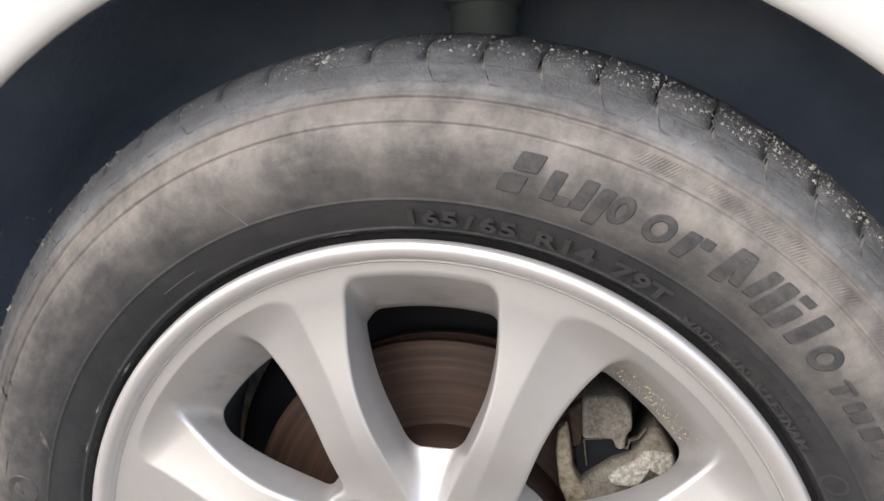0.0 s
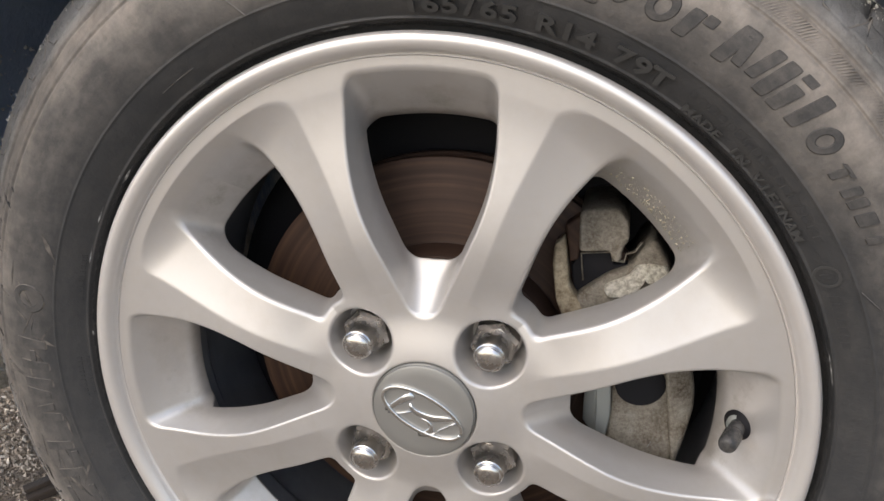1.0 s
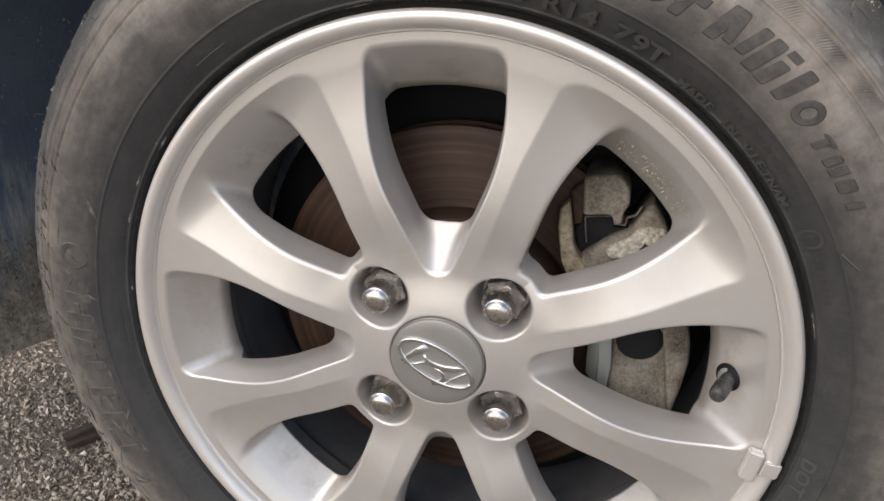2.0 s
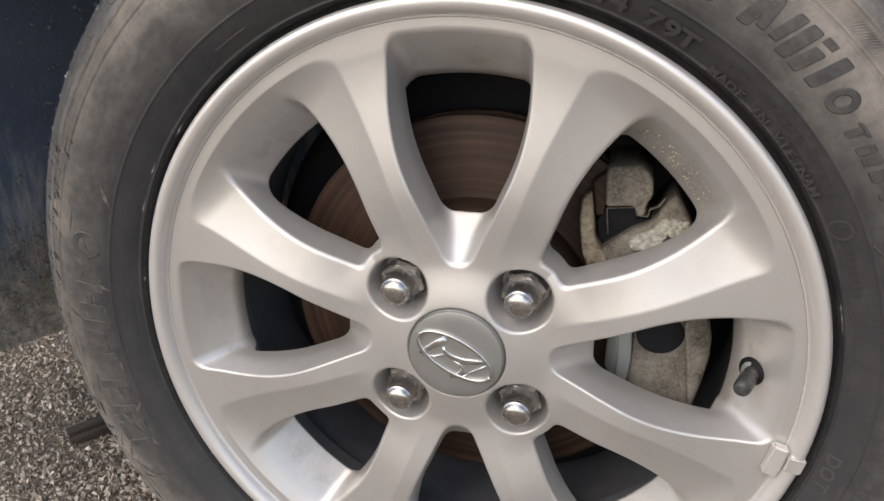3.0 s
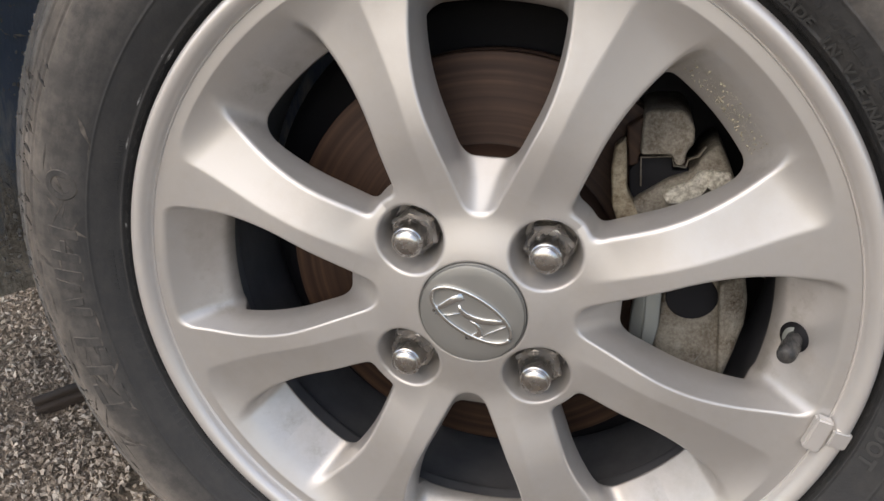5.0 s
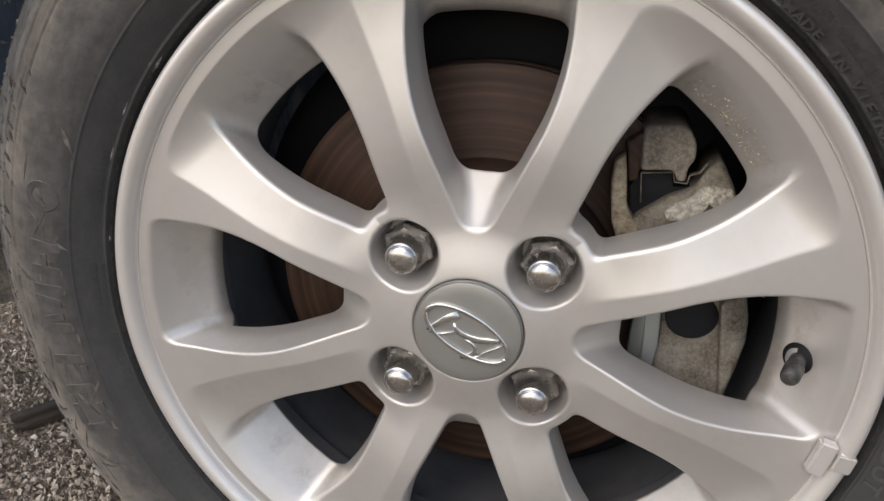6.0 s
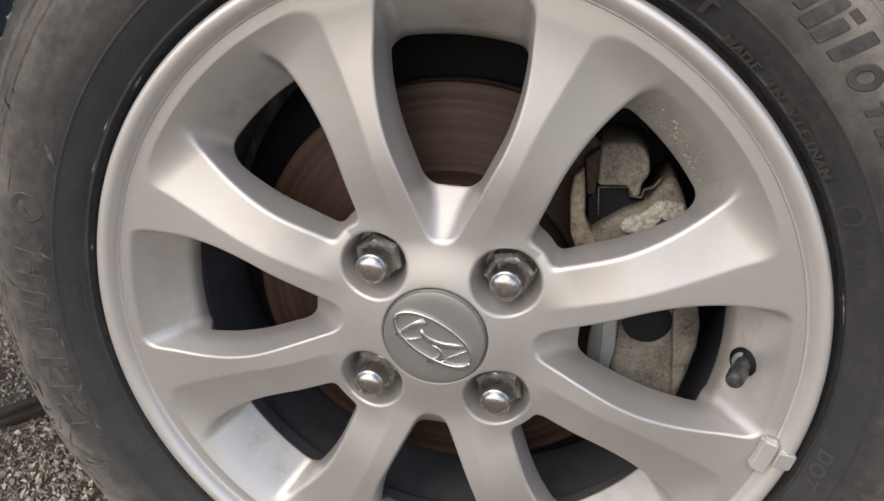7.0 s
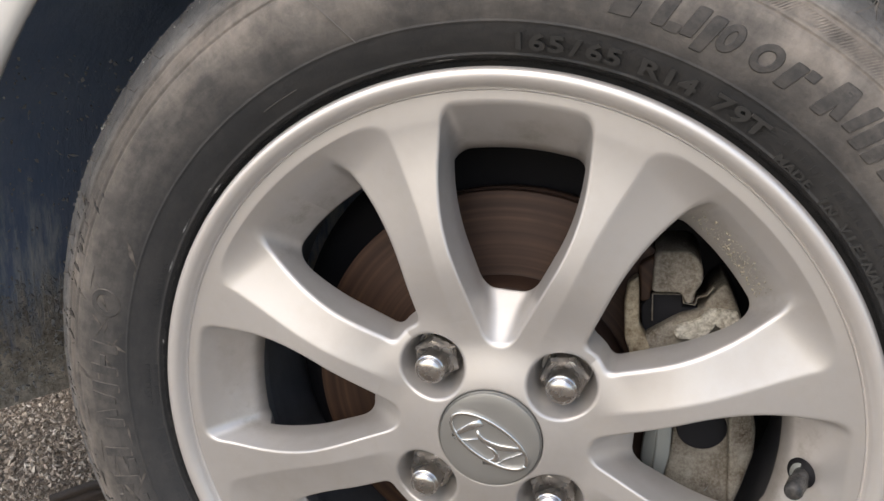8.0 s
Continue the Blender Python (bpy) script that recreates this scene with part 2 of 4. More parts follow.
CAST = material("bright_rough_cast_metal", (0.5, 0.47, 0.4), 0.36, 0.75)
_gc = grain(CAST, 420, 6, 0.7)
link(CAST, mixed(CAST, ramp(CAST, _gc, [(0.38, 0.0), (0.6, 1.0)]), (0.46, 0.43, 0.345), (0.95, 0.92, 0.82)), bsdf(CAST).inputs["Base Color"])
bump(CAST, _gc, 1.0, 0.0022)
TAN = material("tan_corroded_steel", (0.28, 0.23, 0.15), 0.7, 0.15)
_gt = grain(TAN, 160, 8, 0.75)
link(TAN, mixed(TAN, ramp(TAN, _gt, [(0.36, 0.0), (0.64, 1.0)]), (0.13, 0.092, 0.052), (0.40, 0.345, 0.245)), bsdf(TAN).inputs["Base Color"])
bump(TAN, grain(TAN, 380, 6), 0.6, 0.001)
DIRT = material("yellowish_dried_dirt", (0.30, 0.26, 0.18), 0.9)
link(DIRT, mixed(DIRT, grain(DIRT, 200, 5), (0.26, 0.235, 0.18), (0.40, 0.365, 0.28)), bsdf(DIRT).inputs["Base Color"])
PALE_RUBBER = material("grey_dusted_rubber", (0.16, 0.152, 0.142), 0.8, 0.0, 0.3)
bump(PALE_RUBBER, grain(PALE_RUBBER, 300, 5), 0.3, 0.0006)
DULL = material("dull_grey_steel_tube", (0.19, 0.23, 0.245), 0.6, 0.2)
bump(DULL, grain(DULL, 80, 5), 0.2, 0.001)
ZINC = material("grey_steel_plate", (0.27, 0.285, 0.27), 0.5, 0.35)
bump(ZINC, grain(ZINC, 200, 6), 0.3, 0.0008)
BLACK = material("black_painted_steel", (0.010, 0.010, 0.012), 0.7, 0.0, 0.2)
bump(BLACK, grain(BLACK, 120, 6), 0.3, 0.001)

SOIL = material("brown_gravel_soil", (0.2, 0.17, 0.13), 0.95)
link(SOIL, mixed(SOIL, ramp(SOIL, grain(SOIL, 170, 10, 0.75), [(0.36, 0.0), (0.62, 1.0)]), (0.11, 0.086, 0.065), (0.39, 0.315, 0.24)), bsdf(SOIL).inputs["Base Color"])
bump(SOIL, grain(SOIL, 130, 10, 0.75), 1.0, 0.01)

STONE = material("mixed_gravel_stone", (0.3, 0.27, 0.22), 0.85)
_isl = STONE.node_tree.nodes.new("ShaderNodeNewGeometry").outputs["Random Per Island"]
link(STONE, ramp(STONE, _isl, [(0.0, (0.15, 0.122, 0.098)), (0.4, (0.345, 0.292, 0.236)), (0.85, (0.53, 0.465, 0.39)), (1.0, (0.70, 0.645, 0.565))]),
     bsdf(STONE).inputs["Base Color"])
bump(STONE, grain(STONE, 400, 6), 0.5, 0.002)

BARK = material("dark_weathered_wood", (0.06, 0.045, 0.035), 0.9)
bump(BARK, grain(BARK, 60, 8, 0.7, coords(BARK, "Object", (1, 12, 12))), 0.9, 0.004)


# ---- building helpers ----
def part(name, data, mat, parent=None, label=""):
    """Links a bmesh or a mesh as one object under a thing or under a part."""
    if isinstance(data, bmesh.types.BMesh):
        me = bpy.data.meshes.new(name)
        bmesh.ops.recalc_face_normals(data, faces=data.faces)
        data.to_mesh(me)
        data.free()
        for p in me.polygons:
            p.use_smooth = True
    else:
        me = data
    if not me.materials:
        me.materials.append(mat)
    ob = new(name, me)
    ob.parent = parent
    return tagged(ob, label)


def sharp_edges(me, degrees):
    me.set_sharp_from_angle(angle=radians(degrees))
    return me


def lathe(profile, segs=192, a0=0.0, a1=TAU, closed=False):
    """Turns a profile of (radius, y) about the axle."""
    bm = bmesh.new()
    full = abs(a1 - a0 - TAU) < 1e-6
    n = segs if full else segs + 1
    rings = []
    for i in range(n):
        a = a0 + (a1 - a0) * i / segs
        c, s = math.cos(a), math.sin(a)
        rings.append([bm.verts.new((r * c, y, r * s)) for r, y in profile])
    m = len(profile)
    for i in range(segs):
        p, q = rings[i], rings[(i + 1) % n]
        for j in range(m if closed else m - 1):
            k = (j + 1) % m
            bm.faces.new((p[j], q[j], q[k], p[k]))
    return bm


def smooth_profile(pts, steps=6):
    """A smooth line through (radius, y) points."""
    out = []
    n = len(pts)
    for i in range(n - 1):
        p0, p1, p2, p3 = (Vector(pts[max(0, min(n - 1, k))]) for k in (i - 1, i, i + 1, i + 2))
        for s in range(steps):
            t = s / steps
            out.append(tuple(0.5 * (2 * p1 + (p2 - p0) * t + (2 * p0 - 5 * p1 + 4 * p2 - p3) * t * t + (3 * p1 - p0 - 3 * p2 + p3) * t ** 3)))
    out.append(tuple(pts[-1]))
    return out


def slab(poly, y0, y1, bevel=0.002, segments=2):
    """A cast block: an outline in the wheel's plane, y0 in front and y1 behind, with rounded edges."""
    bm = bmesh.new()
    front = [bm.verts.new((x, y0, z)) for x, z in poly]
    back = [bm.verts.new((x, y1, z)) for x, z in poly]
    n = len(poly)
    bm.faces.new(front)
    bm.faces.new(back[::-1])
    for i in range(n):
        bm.faces.new((front[i], back[i], back[(i + 1) % n], front[(i + 1) % n]))
    bm.normal_update()
    edges = [e for e in bm.edges if not all(v in back for v in e.verts)]
    bmesh.ops.bevel(bm, geom=edges, offset=bevel, segments=segments, affect='EDGES', profile=0.5, clamp_overlap=True)
    return bm


def rod(p, q, r, sides=16, taper=1.0):
    bm = bmesh.new()
    p, q = Vector(p), Vector(q)
    bmesh.ops.create_cone(bm, cap_ends=True, segments=sides, radius1=r, radius2=r * taper, depth=(q - p).length)
    m = (q - p).to_track_quat("Z", "Y").to_matrix().to_4x4()
    m.translation = (p + q) / 2
    bmesh.ops.transform(bm, matrix=m, verts=bm.verts)
    return bm


# ---- the car: one thing, of which the clip shows a wheel, its brake and the wheel arch ----
car = tagged(new("car"), "white hatchback with a silver alloy wheel, parked on gravel", "car")


# The cast spoke disc is a solid field: eight spokes, four wide openings (A) and four between them (B).
def smax(a, b, k):
    h = np.clip(k - np.abs(a - b), 0, None)
    return np.maximum(a, b) + h * h / (4 * k)


def step(lo, hi, x):
    t = np.clip((x - lo) / (hi - lo), 0, 1)
    return t * t * (3 - 2 * t)


def face(r):
    """The front of the disc: slightly crowned spokes, set back towards the rim."""
    return 0.0042 - 0.0054 * (1 - step(0.024, 0.056, r)) - 0.0050 * step(0.050, 0.100, r) + 0.0063 * step(0.098, 0.165, r)


def draft(d, depth, by):
    """How far a side wall leans into its opening: down to a depth, then straight."""
    return by * (d - smax(d - depth, np.zeros_like(d), 0.004))


def wheel_field(r, a, y):
    q = math.pi / 2
    a = np.abs((a + q / 2) % q - q / 2)
    X, Z = r * np.cos(a), r * np.sin(a)
    u, v = r * np.cos(q / 2 - a), r * np.sin(q / 2 - a)
    # front: flat beside opening A, falling from a crease towards opening B
    past = smax(r * np.sin(a - np.radians(20.5 + 1.4 * step(0.11, 0.175, r))), np.zeros_like(r), 0.0007)
    fall = -smax(-step(0.048, 0.080, r) * (0.33 * past - 2.8 * past * past), -0.65 * np.maximum(0.1780 - r, 0), 0.008)
    fall = smax(fall, np.zeros_like(fall), 0.0006)
    front = face(r)
    f = front + fall - y
    f = smax(f, y - 0.0297 - 0.0092 * step(0.1465, 0.1505, r) * (1 - step(0.36, 0.50, a)) - 0.0055 * step(0.135, 0.152, r) * step(0.36, 0.50, a), 0.002)
    d = y - front
    # opening A
    side = smax((Z - (0.0178 + 0.44 * (X - 0.078))) / 1.0925, Z - 0.0372, 0.011) + draft(d, 0.016, 0.18)
    outer = -smax(-(r - 0.1777 + 0.96 * d) / 1.386, 0.1505 - r, 0.006)
    inner = (0.0522 - X + 0.84 * d) / 1.31
    g = smax(smax(side, outer, 0.007), inner, 0.006)
    f = smax(f, -g, 0.0015)
    # opening B
    e = y - front - 0.007
    side = smax((v - (0.0137 + 0.457 * (u - 0.081))) / 1.1, v - 0.0333, 0.012) + draft(e, 0.014, 0.09)
    outer = (r - 0.1690 + 0.92 * e) / 1.36
    boss = 0.0238 - np.hypot(u - 0.0496, v) + 0.12 * e
    g = smax(smax(side, outer, 0.008), boss, 0.005)
    f = smax(f, -g, 0.0024)
    # lug nut wells and the seat of the centre cap
    well = np.hypot(u - 0.0496, v) - 0.0182 + 0.18 * d
    f = smax(f, -np.maximum(well, y - 0.027), 0.0020)
    f = smax(f, -np.maximum(r - 0.0284, y - 0.012), 0.0012)
    return f


def field_at(p):
    return wheel_field(np.hypot(p[:, 0], p[:, 2]), np.arctan2(p[:, 2], p[:, 0]), p[:, 1])


def field_slope(p, h=0.00015):
    g = np.zeros_like(p)
    for k in range(3):
        o = np.zeros(3)
        o[k] = h
        g[:, k] = (field_at(p + o) - field_at(p - o)) / (2 * h)
    return g


def eighth_of_disc():
    """Surface of one eighth of the disc, from the middle of opening A to the middle of opening B."""
    nr, na, ny = 176, 132, 55
    rr = np.linspace(0.022, 0.1842, nr)
    da = math.pi / 4 / (na - 2)
    aa = (np.arange(na) - 0.5) * da
    yy = np.linspace(-0.007, 0.0448, ny)
    F = wheel_field(rr[:, None, None], aa[None, :, None], yy[None, None, :])
    inside = F < 0
    cells = (nr - 1, na - 1, ny - 1)
    total, count = np.zeros((*cells, 3)), np.zeros(cells)
    corner = [(i, j, k) for i in (0, 1) for j in (0, 1) for k in (0, 1)]

    def at(arr, c):
        return arr[c[0]:c[0] + cells[0], c[1]:c[1] + cells[1], c[2]:c[2] + cells[2]]
    for c in corner:
        for axis in range(3):
            if c[axis]:
                continue
            o = list(c)
            o[axis] = 1
            fa, fb = at(F, c), at(F, o)
            cross = at(inside, c) != at(inside, o)
            t = np.where(cross, fa / np.where(cross, fa - fb, 1), 0)
            for k in range(3):
                total[..., k] += np.where(cross, t if k == axis else c[k], 0)
            count += cross
    live = count > 0
    index = np.full(cells, -1)
    index[live] = np.arange(live.sum())
    pos = total[live] / count[live][:, None] + np.argwhere(live)
    R = 0.022 + pos[:, 0] * (rr[1] - rr[0])
    A = aa[0] + pos[:, 1] * da
    Y = yy[0] + pos[:, 2] * (yy[1] - yy[0])
    P = np.stack([R * np.cos(A), Y, R * np.sin(A)], 1)
    for _ in range(3):
        g = field_slope(P)
        P = P - (field_at(P) / np.maximum((g * g).sum(1), 0.2))[:, None] * g
    N = field_slope(P)
    N /= np.linalg.norm(N, axis=1)[:, None]
    quads = []
    for axis in range(3):
        b, c = (axis + 1) % 3, (axis + 2) % 3
        lo = [slice(None)] * 3
        hi = [slice(None)] * 3
        lo[axis], hi[axis] = slice(0, -1), slice(1, None)
        for w in (b, c):
            lo[w] = hi[w] = slice(1, -1)
        i0, i1 = inside[tuple(lo)], inside[tuple(hi)]
        for flip, hits in ((False, i0 & ~i1), (True, ~i0 & i1)):
            e = np.argwhere(hits)
            e[:, b] += 1
            e[:, c] += 1
            ring = []
            for db, dc in ((-1, -1), (0, -1), (0, 0), (-1, 0)):
                s = e.copy()
                s[:, b] += db
                s[:, c] += dc
                ring.append(index[s[:, 0], s[:, 1], s[:, 2]])
            q = np.stack(ring, 1)
            quads.append(q[:, ::-1] if flip else q)
    return P, N, np.concatenate(quads)


def turned_mesh(name, P, N, quads, keep, turns, mirrored):
    """Copies the kept faces round the axle into one mesh, with the field's own normals."""
    quads = quads[keep]
    used, quads = np.unique(quads, return_inverse=True)
    quads = quads.reshape(-1, 4)
    P, N = P[used], N[used]
    vs, ns, fs = [], [], []
    for turn, mirror in zip(turns, mirrored):
        p, n, q = P.copy(), N.copy(), quads
        if mirror:
            p[:, 2] *= -1
            n[:, 2] *= -1
        else:
            q = q[:, ::-1]
        c, s = math.cos(turn), math.sin(turn)
        m = np.array([[c, 0, -s], [0, 1, 0], [s, 0, c]])
        fs.append(q + sum(len(v) for v in vs))
        vs.append(p @ m.T)
        ns.append(n @ m.T)
    V, NN, Q = np.concatenate(vs), np.concatenate(ns), np.concatenate(fs)
    _, first, same = np.unique(np.round(V * 2e5).astype(int), axis=0, return_index=True, return_inverse=True)
    V, NN, Q = V[first], NN[first], same.reshape(-1)[Q]
    me = bpy.data.meshes.new(name)
    me.from_pydata(V.tolist(), [], Q.tolist())
    me.update()
    if me.polygons:
        k = len(me.polygons) // 2
        if me.polygons[k].normal.dot(Vector(NN[Q[k][0]])) < 0:
            me.flip_normals()
    for p in me.polygons:
        p.use_smooth = True
    me.normals_split_custom_set_from_vertices([tuple(n) for n in NN])
    return me


# rim: outer lip, groove, and the barrel behind the spokes
RIM = smooth_profile([(0.1836, 0.0062), (0.1842, 0.0052), (0.1848, 0.0056), (0.1853, 0.0048), (0.1862, 0.0020), (0.1885, -0.0004),
                      (0.1915, -0.0012), (0.1940, -0.0002), (0.1952, 0.0025), (0.1945, 0.0055), (0.1925, 0.0080)], 4)
RIM += [(0.188, 0.012), (0.180, 0.016), (0.176, 0.030), (0.170, 0.045), (0.165, 0.070), (0.166, 0.110), (0.174, 0.126), (0.192, 0.134), (0.192, 0.138)]
alloy_wheel = part("alloy_wheel", lathe(RIM, 256), LIP, car, "silver painted cast alloy rim with bright rolled lip")
alloy_wheel.location = HUB
sharp_edges(alloy_wheel.data, 50)
part("barrel", lathe(smooth_profile([(0.165, 0.0330), (0.1560, 0.0350), (0.1540, 0.0390), (0.1545, 0.0500), (0.1555, 0.0515), (0.1580, 0.0525), (0.1590, 0.0540), (0.1595, 0.080), (0.1605, 0.110), (0.1640, 0.122), (0.1720, 0.130), (0.1905, 0.1385)], 3), 160), BARREL_DARK,
     alloy_wheel, "inside of the rim, coloured dark for brake dust and shade")

P8, N8, Q8 = eighth_of_disc()
centre = P8[Q8].mean(1)
is_hub = np.hypot(centre[:, 0], centre[:, 2]) < 0.0672
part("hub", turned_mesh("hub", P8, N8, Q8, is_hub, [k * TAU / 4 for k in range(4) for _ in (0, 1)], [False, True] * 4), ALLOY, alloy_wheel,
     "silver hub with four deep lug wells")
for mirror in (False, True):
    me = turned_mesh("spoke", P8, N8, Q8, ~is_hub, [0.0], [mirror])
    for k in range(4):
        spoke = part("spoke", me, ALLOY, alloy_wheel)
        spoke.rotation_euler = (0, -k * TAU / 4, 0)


# ---- small parts of the wheel ----
def lug_nut_mesh():
    bm = bmesh.new()
    rows = []
    hexa = [(0.0134, 0.0275), (0.0134, 0.0140), (0.0116, 0.0114)]
    dome = [(0.0104, 0.0114), (0.0095, 0.0104), (0.0089, 0.0086), (0.0086, 0.0058), (0.0084, 0.0030), (0.0083, 0.0002), (0.0081, -0.0010), (0.0075, -0.0016), (0.0069, -0.0016)]
    dome += [(0.0066 * math.cos(radians(d)) ** 0.8, -0.0019 - 0.0023 * math.sin(radians(d))) for d in (0, 18, 36, 54, 70, 82)]
    for k, (r, y) in enumerate(hexa + dome):
        row = []
        for i in range(36):
            a = TAU * i / 36
            rad = r * (math.cos(math.pi / 6) / math.cos((a + math.pi / 6) % (math.pi / 3) - math.pi / 6) if k < 3 else 1)
            row.append(bm.verts.new((rad * math.cos(a), y, rad * math.sin(a))))
        rows.append(row)
    for p, q in zip(rows, rows[1:]):
        for i in range(36):
            bm.faces.new((p[i], p[(i + 1) % 36], q[(i + 1) % 36], q[i]))
    bm.faces.new(rows[-1])
    bm.faces.new(rows[0][::-1])
    return bm


nut = part("lug_nut", lug_nut_mesh(), CHROME, alloy_wheel, "worn chrome lug nut with domed end")
sharp_edges(nut.data, 28)
for k in range(4):
    a = math.pi / 4 + k * math.pi / 2
    if k:
        nut = part("lug_nut", nut.data, CHROME, alloy_wheel, "worn chrome lug nut with domed end")
    nut.location = (0.0496 * math.cos(a), 0.0, 0.0496 * math.sin(a))
    nut.rotation_euler = (0, 0.35 + k * 0.5, 0)

cap = part("centre_cap", lathe([(0.0, -0.0036), (0.012, -0.0036), (0.0215, -0.0033), (0.0258, -0.0029), (0.0270, -0.0025), (0.0275, -0.0016), (0.0276, 0.011)], 96),
           CAP, alloy_wheel, "flat grey centre cap")

sharp_edges(cap.data, 35)
part("cap_rim", lathe([(0.0274, 0.010), (0.0276, -0.0014), (0.0277, -0.0018), (0.0279, -0.0018), (0.0280, -0.0014), (0.0280, 0.010)], 96), CAP, alloy_wheel, "thin edge of the centre cap")


def ribbon(points, width, y_low, y_high):
    """A raised metal stroke along points (x, z) with a width for each."""
    bm = bmesh.new()
    rows = []
    n = len(points)
    for i, (x, z) in enumerate(points):
        p, q = Vector(points[max(i - 1, 0)]), Vector(points[min(i + 1, n - 1)])
        t = (q - p).normalized()
        s = Vector((-t.y, t.x)) * (width[i] if isinstance(width, list) else width) / 2
        c = Vector((x, z))
        rows.append([bm.verts.new((w.x, yy, w.y)) for w, yy in
                     ((c - s, y_low), (c - s * 0.88, y_high + 0.0002), (c - s * 0.72, y_high), (c + s * 0.72, y_high), (c + s * 0.88, y_high + 0.0002), (c + s, y_low))])
    for p, q in zip(rows, rows[1:]):
        for j in range(5):
            bm.faces.new((p[j], p[j + 1], q[j + 1], q[j]))
    bm.faces.new(rows[0])
    bm.faces.new(rows[-1][::-1])
    return bm


def oval(a, rx, rz, tilt):
    x, z = rx * math.cos(a), rz * math.sin(a)
    c, s = math.cos(tilt), math.sin(tilt)
    return (x * c - z * s, x * s + z * c + 0.0002)


TILT_OVAL = radians(-28)
part("emblem_ring", ribbon([oval(TAU * i / 64, 0.0232, 0.0106, TILT_OVAL) for i in range(65)], 0.0021, -0.0026, -0.0050), BRIGHT, alloy_wheel, "bright oval emblem ring")
for pts, wide in (([(-0.0200, 0.0000), (-0.0155, 0.0034), (-0.0105, 0.0072), (-0.0045, 0.0106)], [0.0014, 0.0034, 0.0043, 0.0046]),
                  ([(-0.0064, 0.0054), (-0.0058, 0.0028), (-0.0032, 0.0003), (0.0012, -0.0016), (0.0062, -0.0025), (0.0120, -0.0021), (0.0180, -0.0014)], [0.0012, 0.0026, 0.0035, 0.0039, 0.0039, 0.0036, 0.0026]),
                  ([(-0.0024, -0.0128), (0.0018, -0.0122), (0.0044, -0.0100), (0.0050, -0.0074), (0.0030, -0.0046), (-0.0004, -0.0028)], [0.0030, 0.0040, 0.0037, 0.0026, 0.0018, 0.0010]),
                  ([(0.0048, -0.0122), (0.0098, -0.0086), (0.0150, -0.0054), (0.0186, -0.0034)], [0.0010, 0.0008, 0.0007, 0.0006]),
                  ([(-0.0188, -0.0014), (-0.0120, -0.0012), (-0.0058, 0.0006)], [0.0006, 0.0007, 0.0008])):
    part("emblem_stroke", ribbon(pts, wide, -0.0026, -0.0046), BRIGHT, alloy_wheel)

# valve in the outer wall of one opening
v0, v1 = Vector((0.1632, 0.0278, -0.0030)), Vector((0.1534, 0.0025, -0.0034))
way = (v1 - v0).normalized()
out = Vector((-0.72, -0.69, 0)).normalized()
seat = Vector((0.1606, 0.0226, -0.0025))
# the wall is not pierced: a black disc paints the hole's dark inside
part("valve_hole_shade", rod(seat - out * 0.004, seat + out * 0.0006, 0.0080, 28), BLACK, alloy_wheel, "black disc for the shade in the valve hole")
part("valve_collar", rod(v0.lerp(v1, -0.1), v0.lerp(v1, 0.22), 0.0062, 24), ZINC, alloy_wheel, "grey steel collar of the valve")
part("valve_stem", rod(v0, v0.lerp(v1, 0.55), 0.0042, 20), RUBBER_CLEAN, alloy_wheel, "black rubber valve stem")
vc = lathe([(0.0, 0.0), (0.0030, 0.0002), (0.0042, 0.0012), (0.0047, 0.003), (0.0049, 0.012), (0.0044, 0.0135), (0.0, 0.0135)], 24)
vm = way.to_track_quat("-Y", "Z").to_matrix().to_4x4()
vm.translation = v1
bmesh.ops.transform(vc, matrix=vm, verts=vc.verts)
part("valve_cap", vc, RUBBER_CLEAN, alloy_wheel, "black plastic valve cap")


def polar_block(r0, r1, a0, a1, heights, depth, steps=6, bevel=0.0012):
    """A block bent round the axle; heights: front y at r0 and r1."""
    bm = bmesh.new()
    rows = []
    for i in range(steps + 1):
        a = radians(a0 + (a1 - a0) * i / steps)
        rows.append([bm.verts.new((r * math.cos(a), y, r * math.sin(a))) for r, y in
                     ((r0, heights[0]), (r1, heights[1]), (r1, heights[1] + depth), (r0, heights[0] + depth))])
    for p, q in zip(rows, rows[1:]):
        for j in range(4):
            bm.faces.new((p[j], q[j], q[(j + 1) % 4], p[(j + 1) % 4]))
    bm.faces.new(rows[0])
    bm.faces.new(rows[-1][::-1])
    bm.normal_update()
    sharp = [e for e in bm.edges if len(e.link_faces) == 2 and e.calc_face_angle(0) > 0.6]
    bmesh.ops.bevel(bm, geom=sharp, offset=bevel, segments=2, affect='EDGES', clamp_overlap=True)
    return bm


for name, block, lab in (("wheel_weight", polar_block(0.1772, 0.1856, -10.8, -16.9, (-0.0004, -0.0014), 0.006, bevel=0.0012), "silver clip-on balance weight"),
                         ("weight_clip", polar_block(0.1862, 0.1958, -11.8, -14.8, (-0.0024, -0.0012), 0.003, bevel=0.0009), "steel clip of the balance weight")):
    sharp_edges(part(name, block, LIP, alloy_wheel, lab).data, 25)

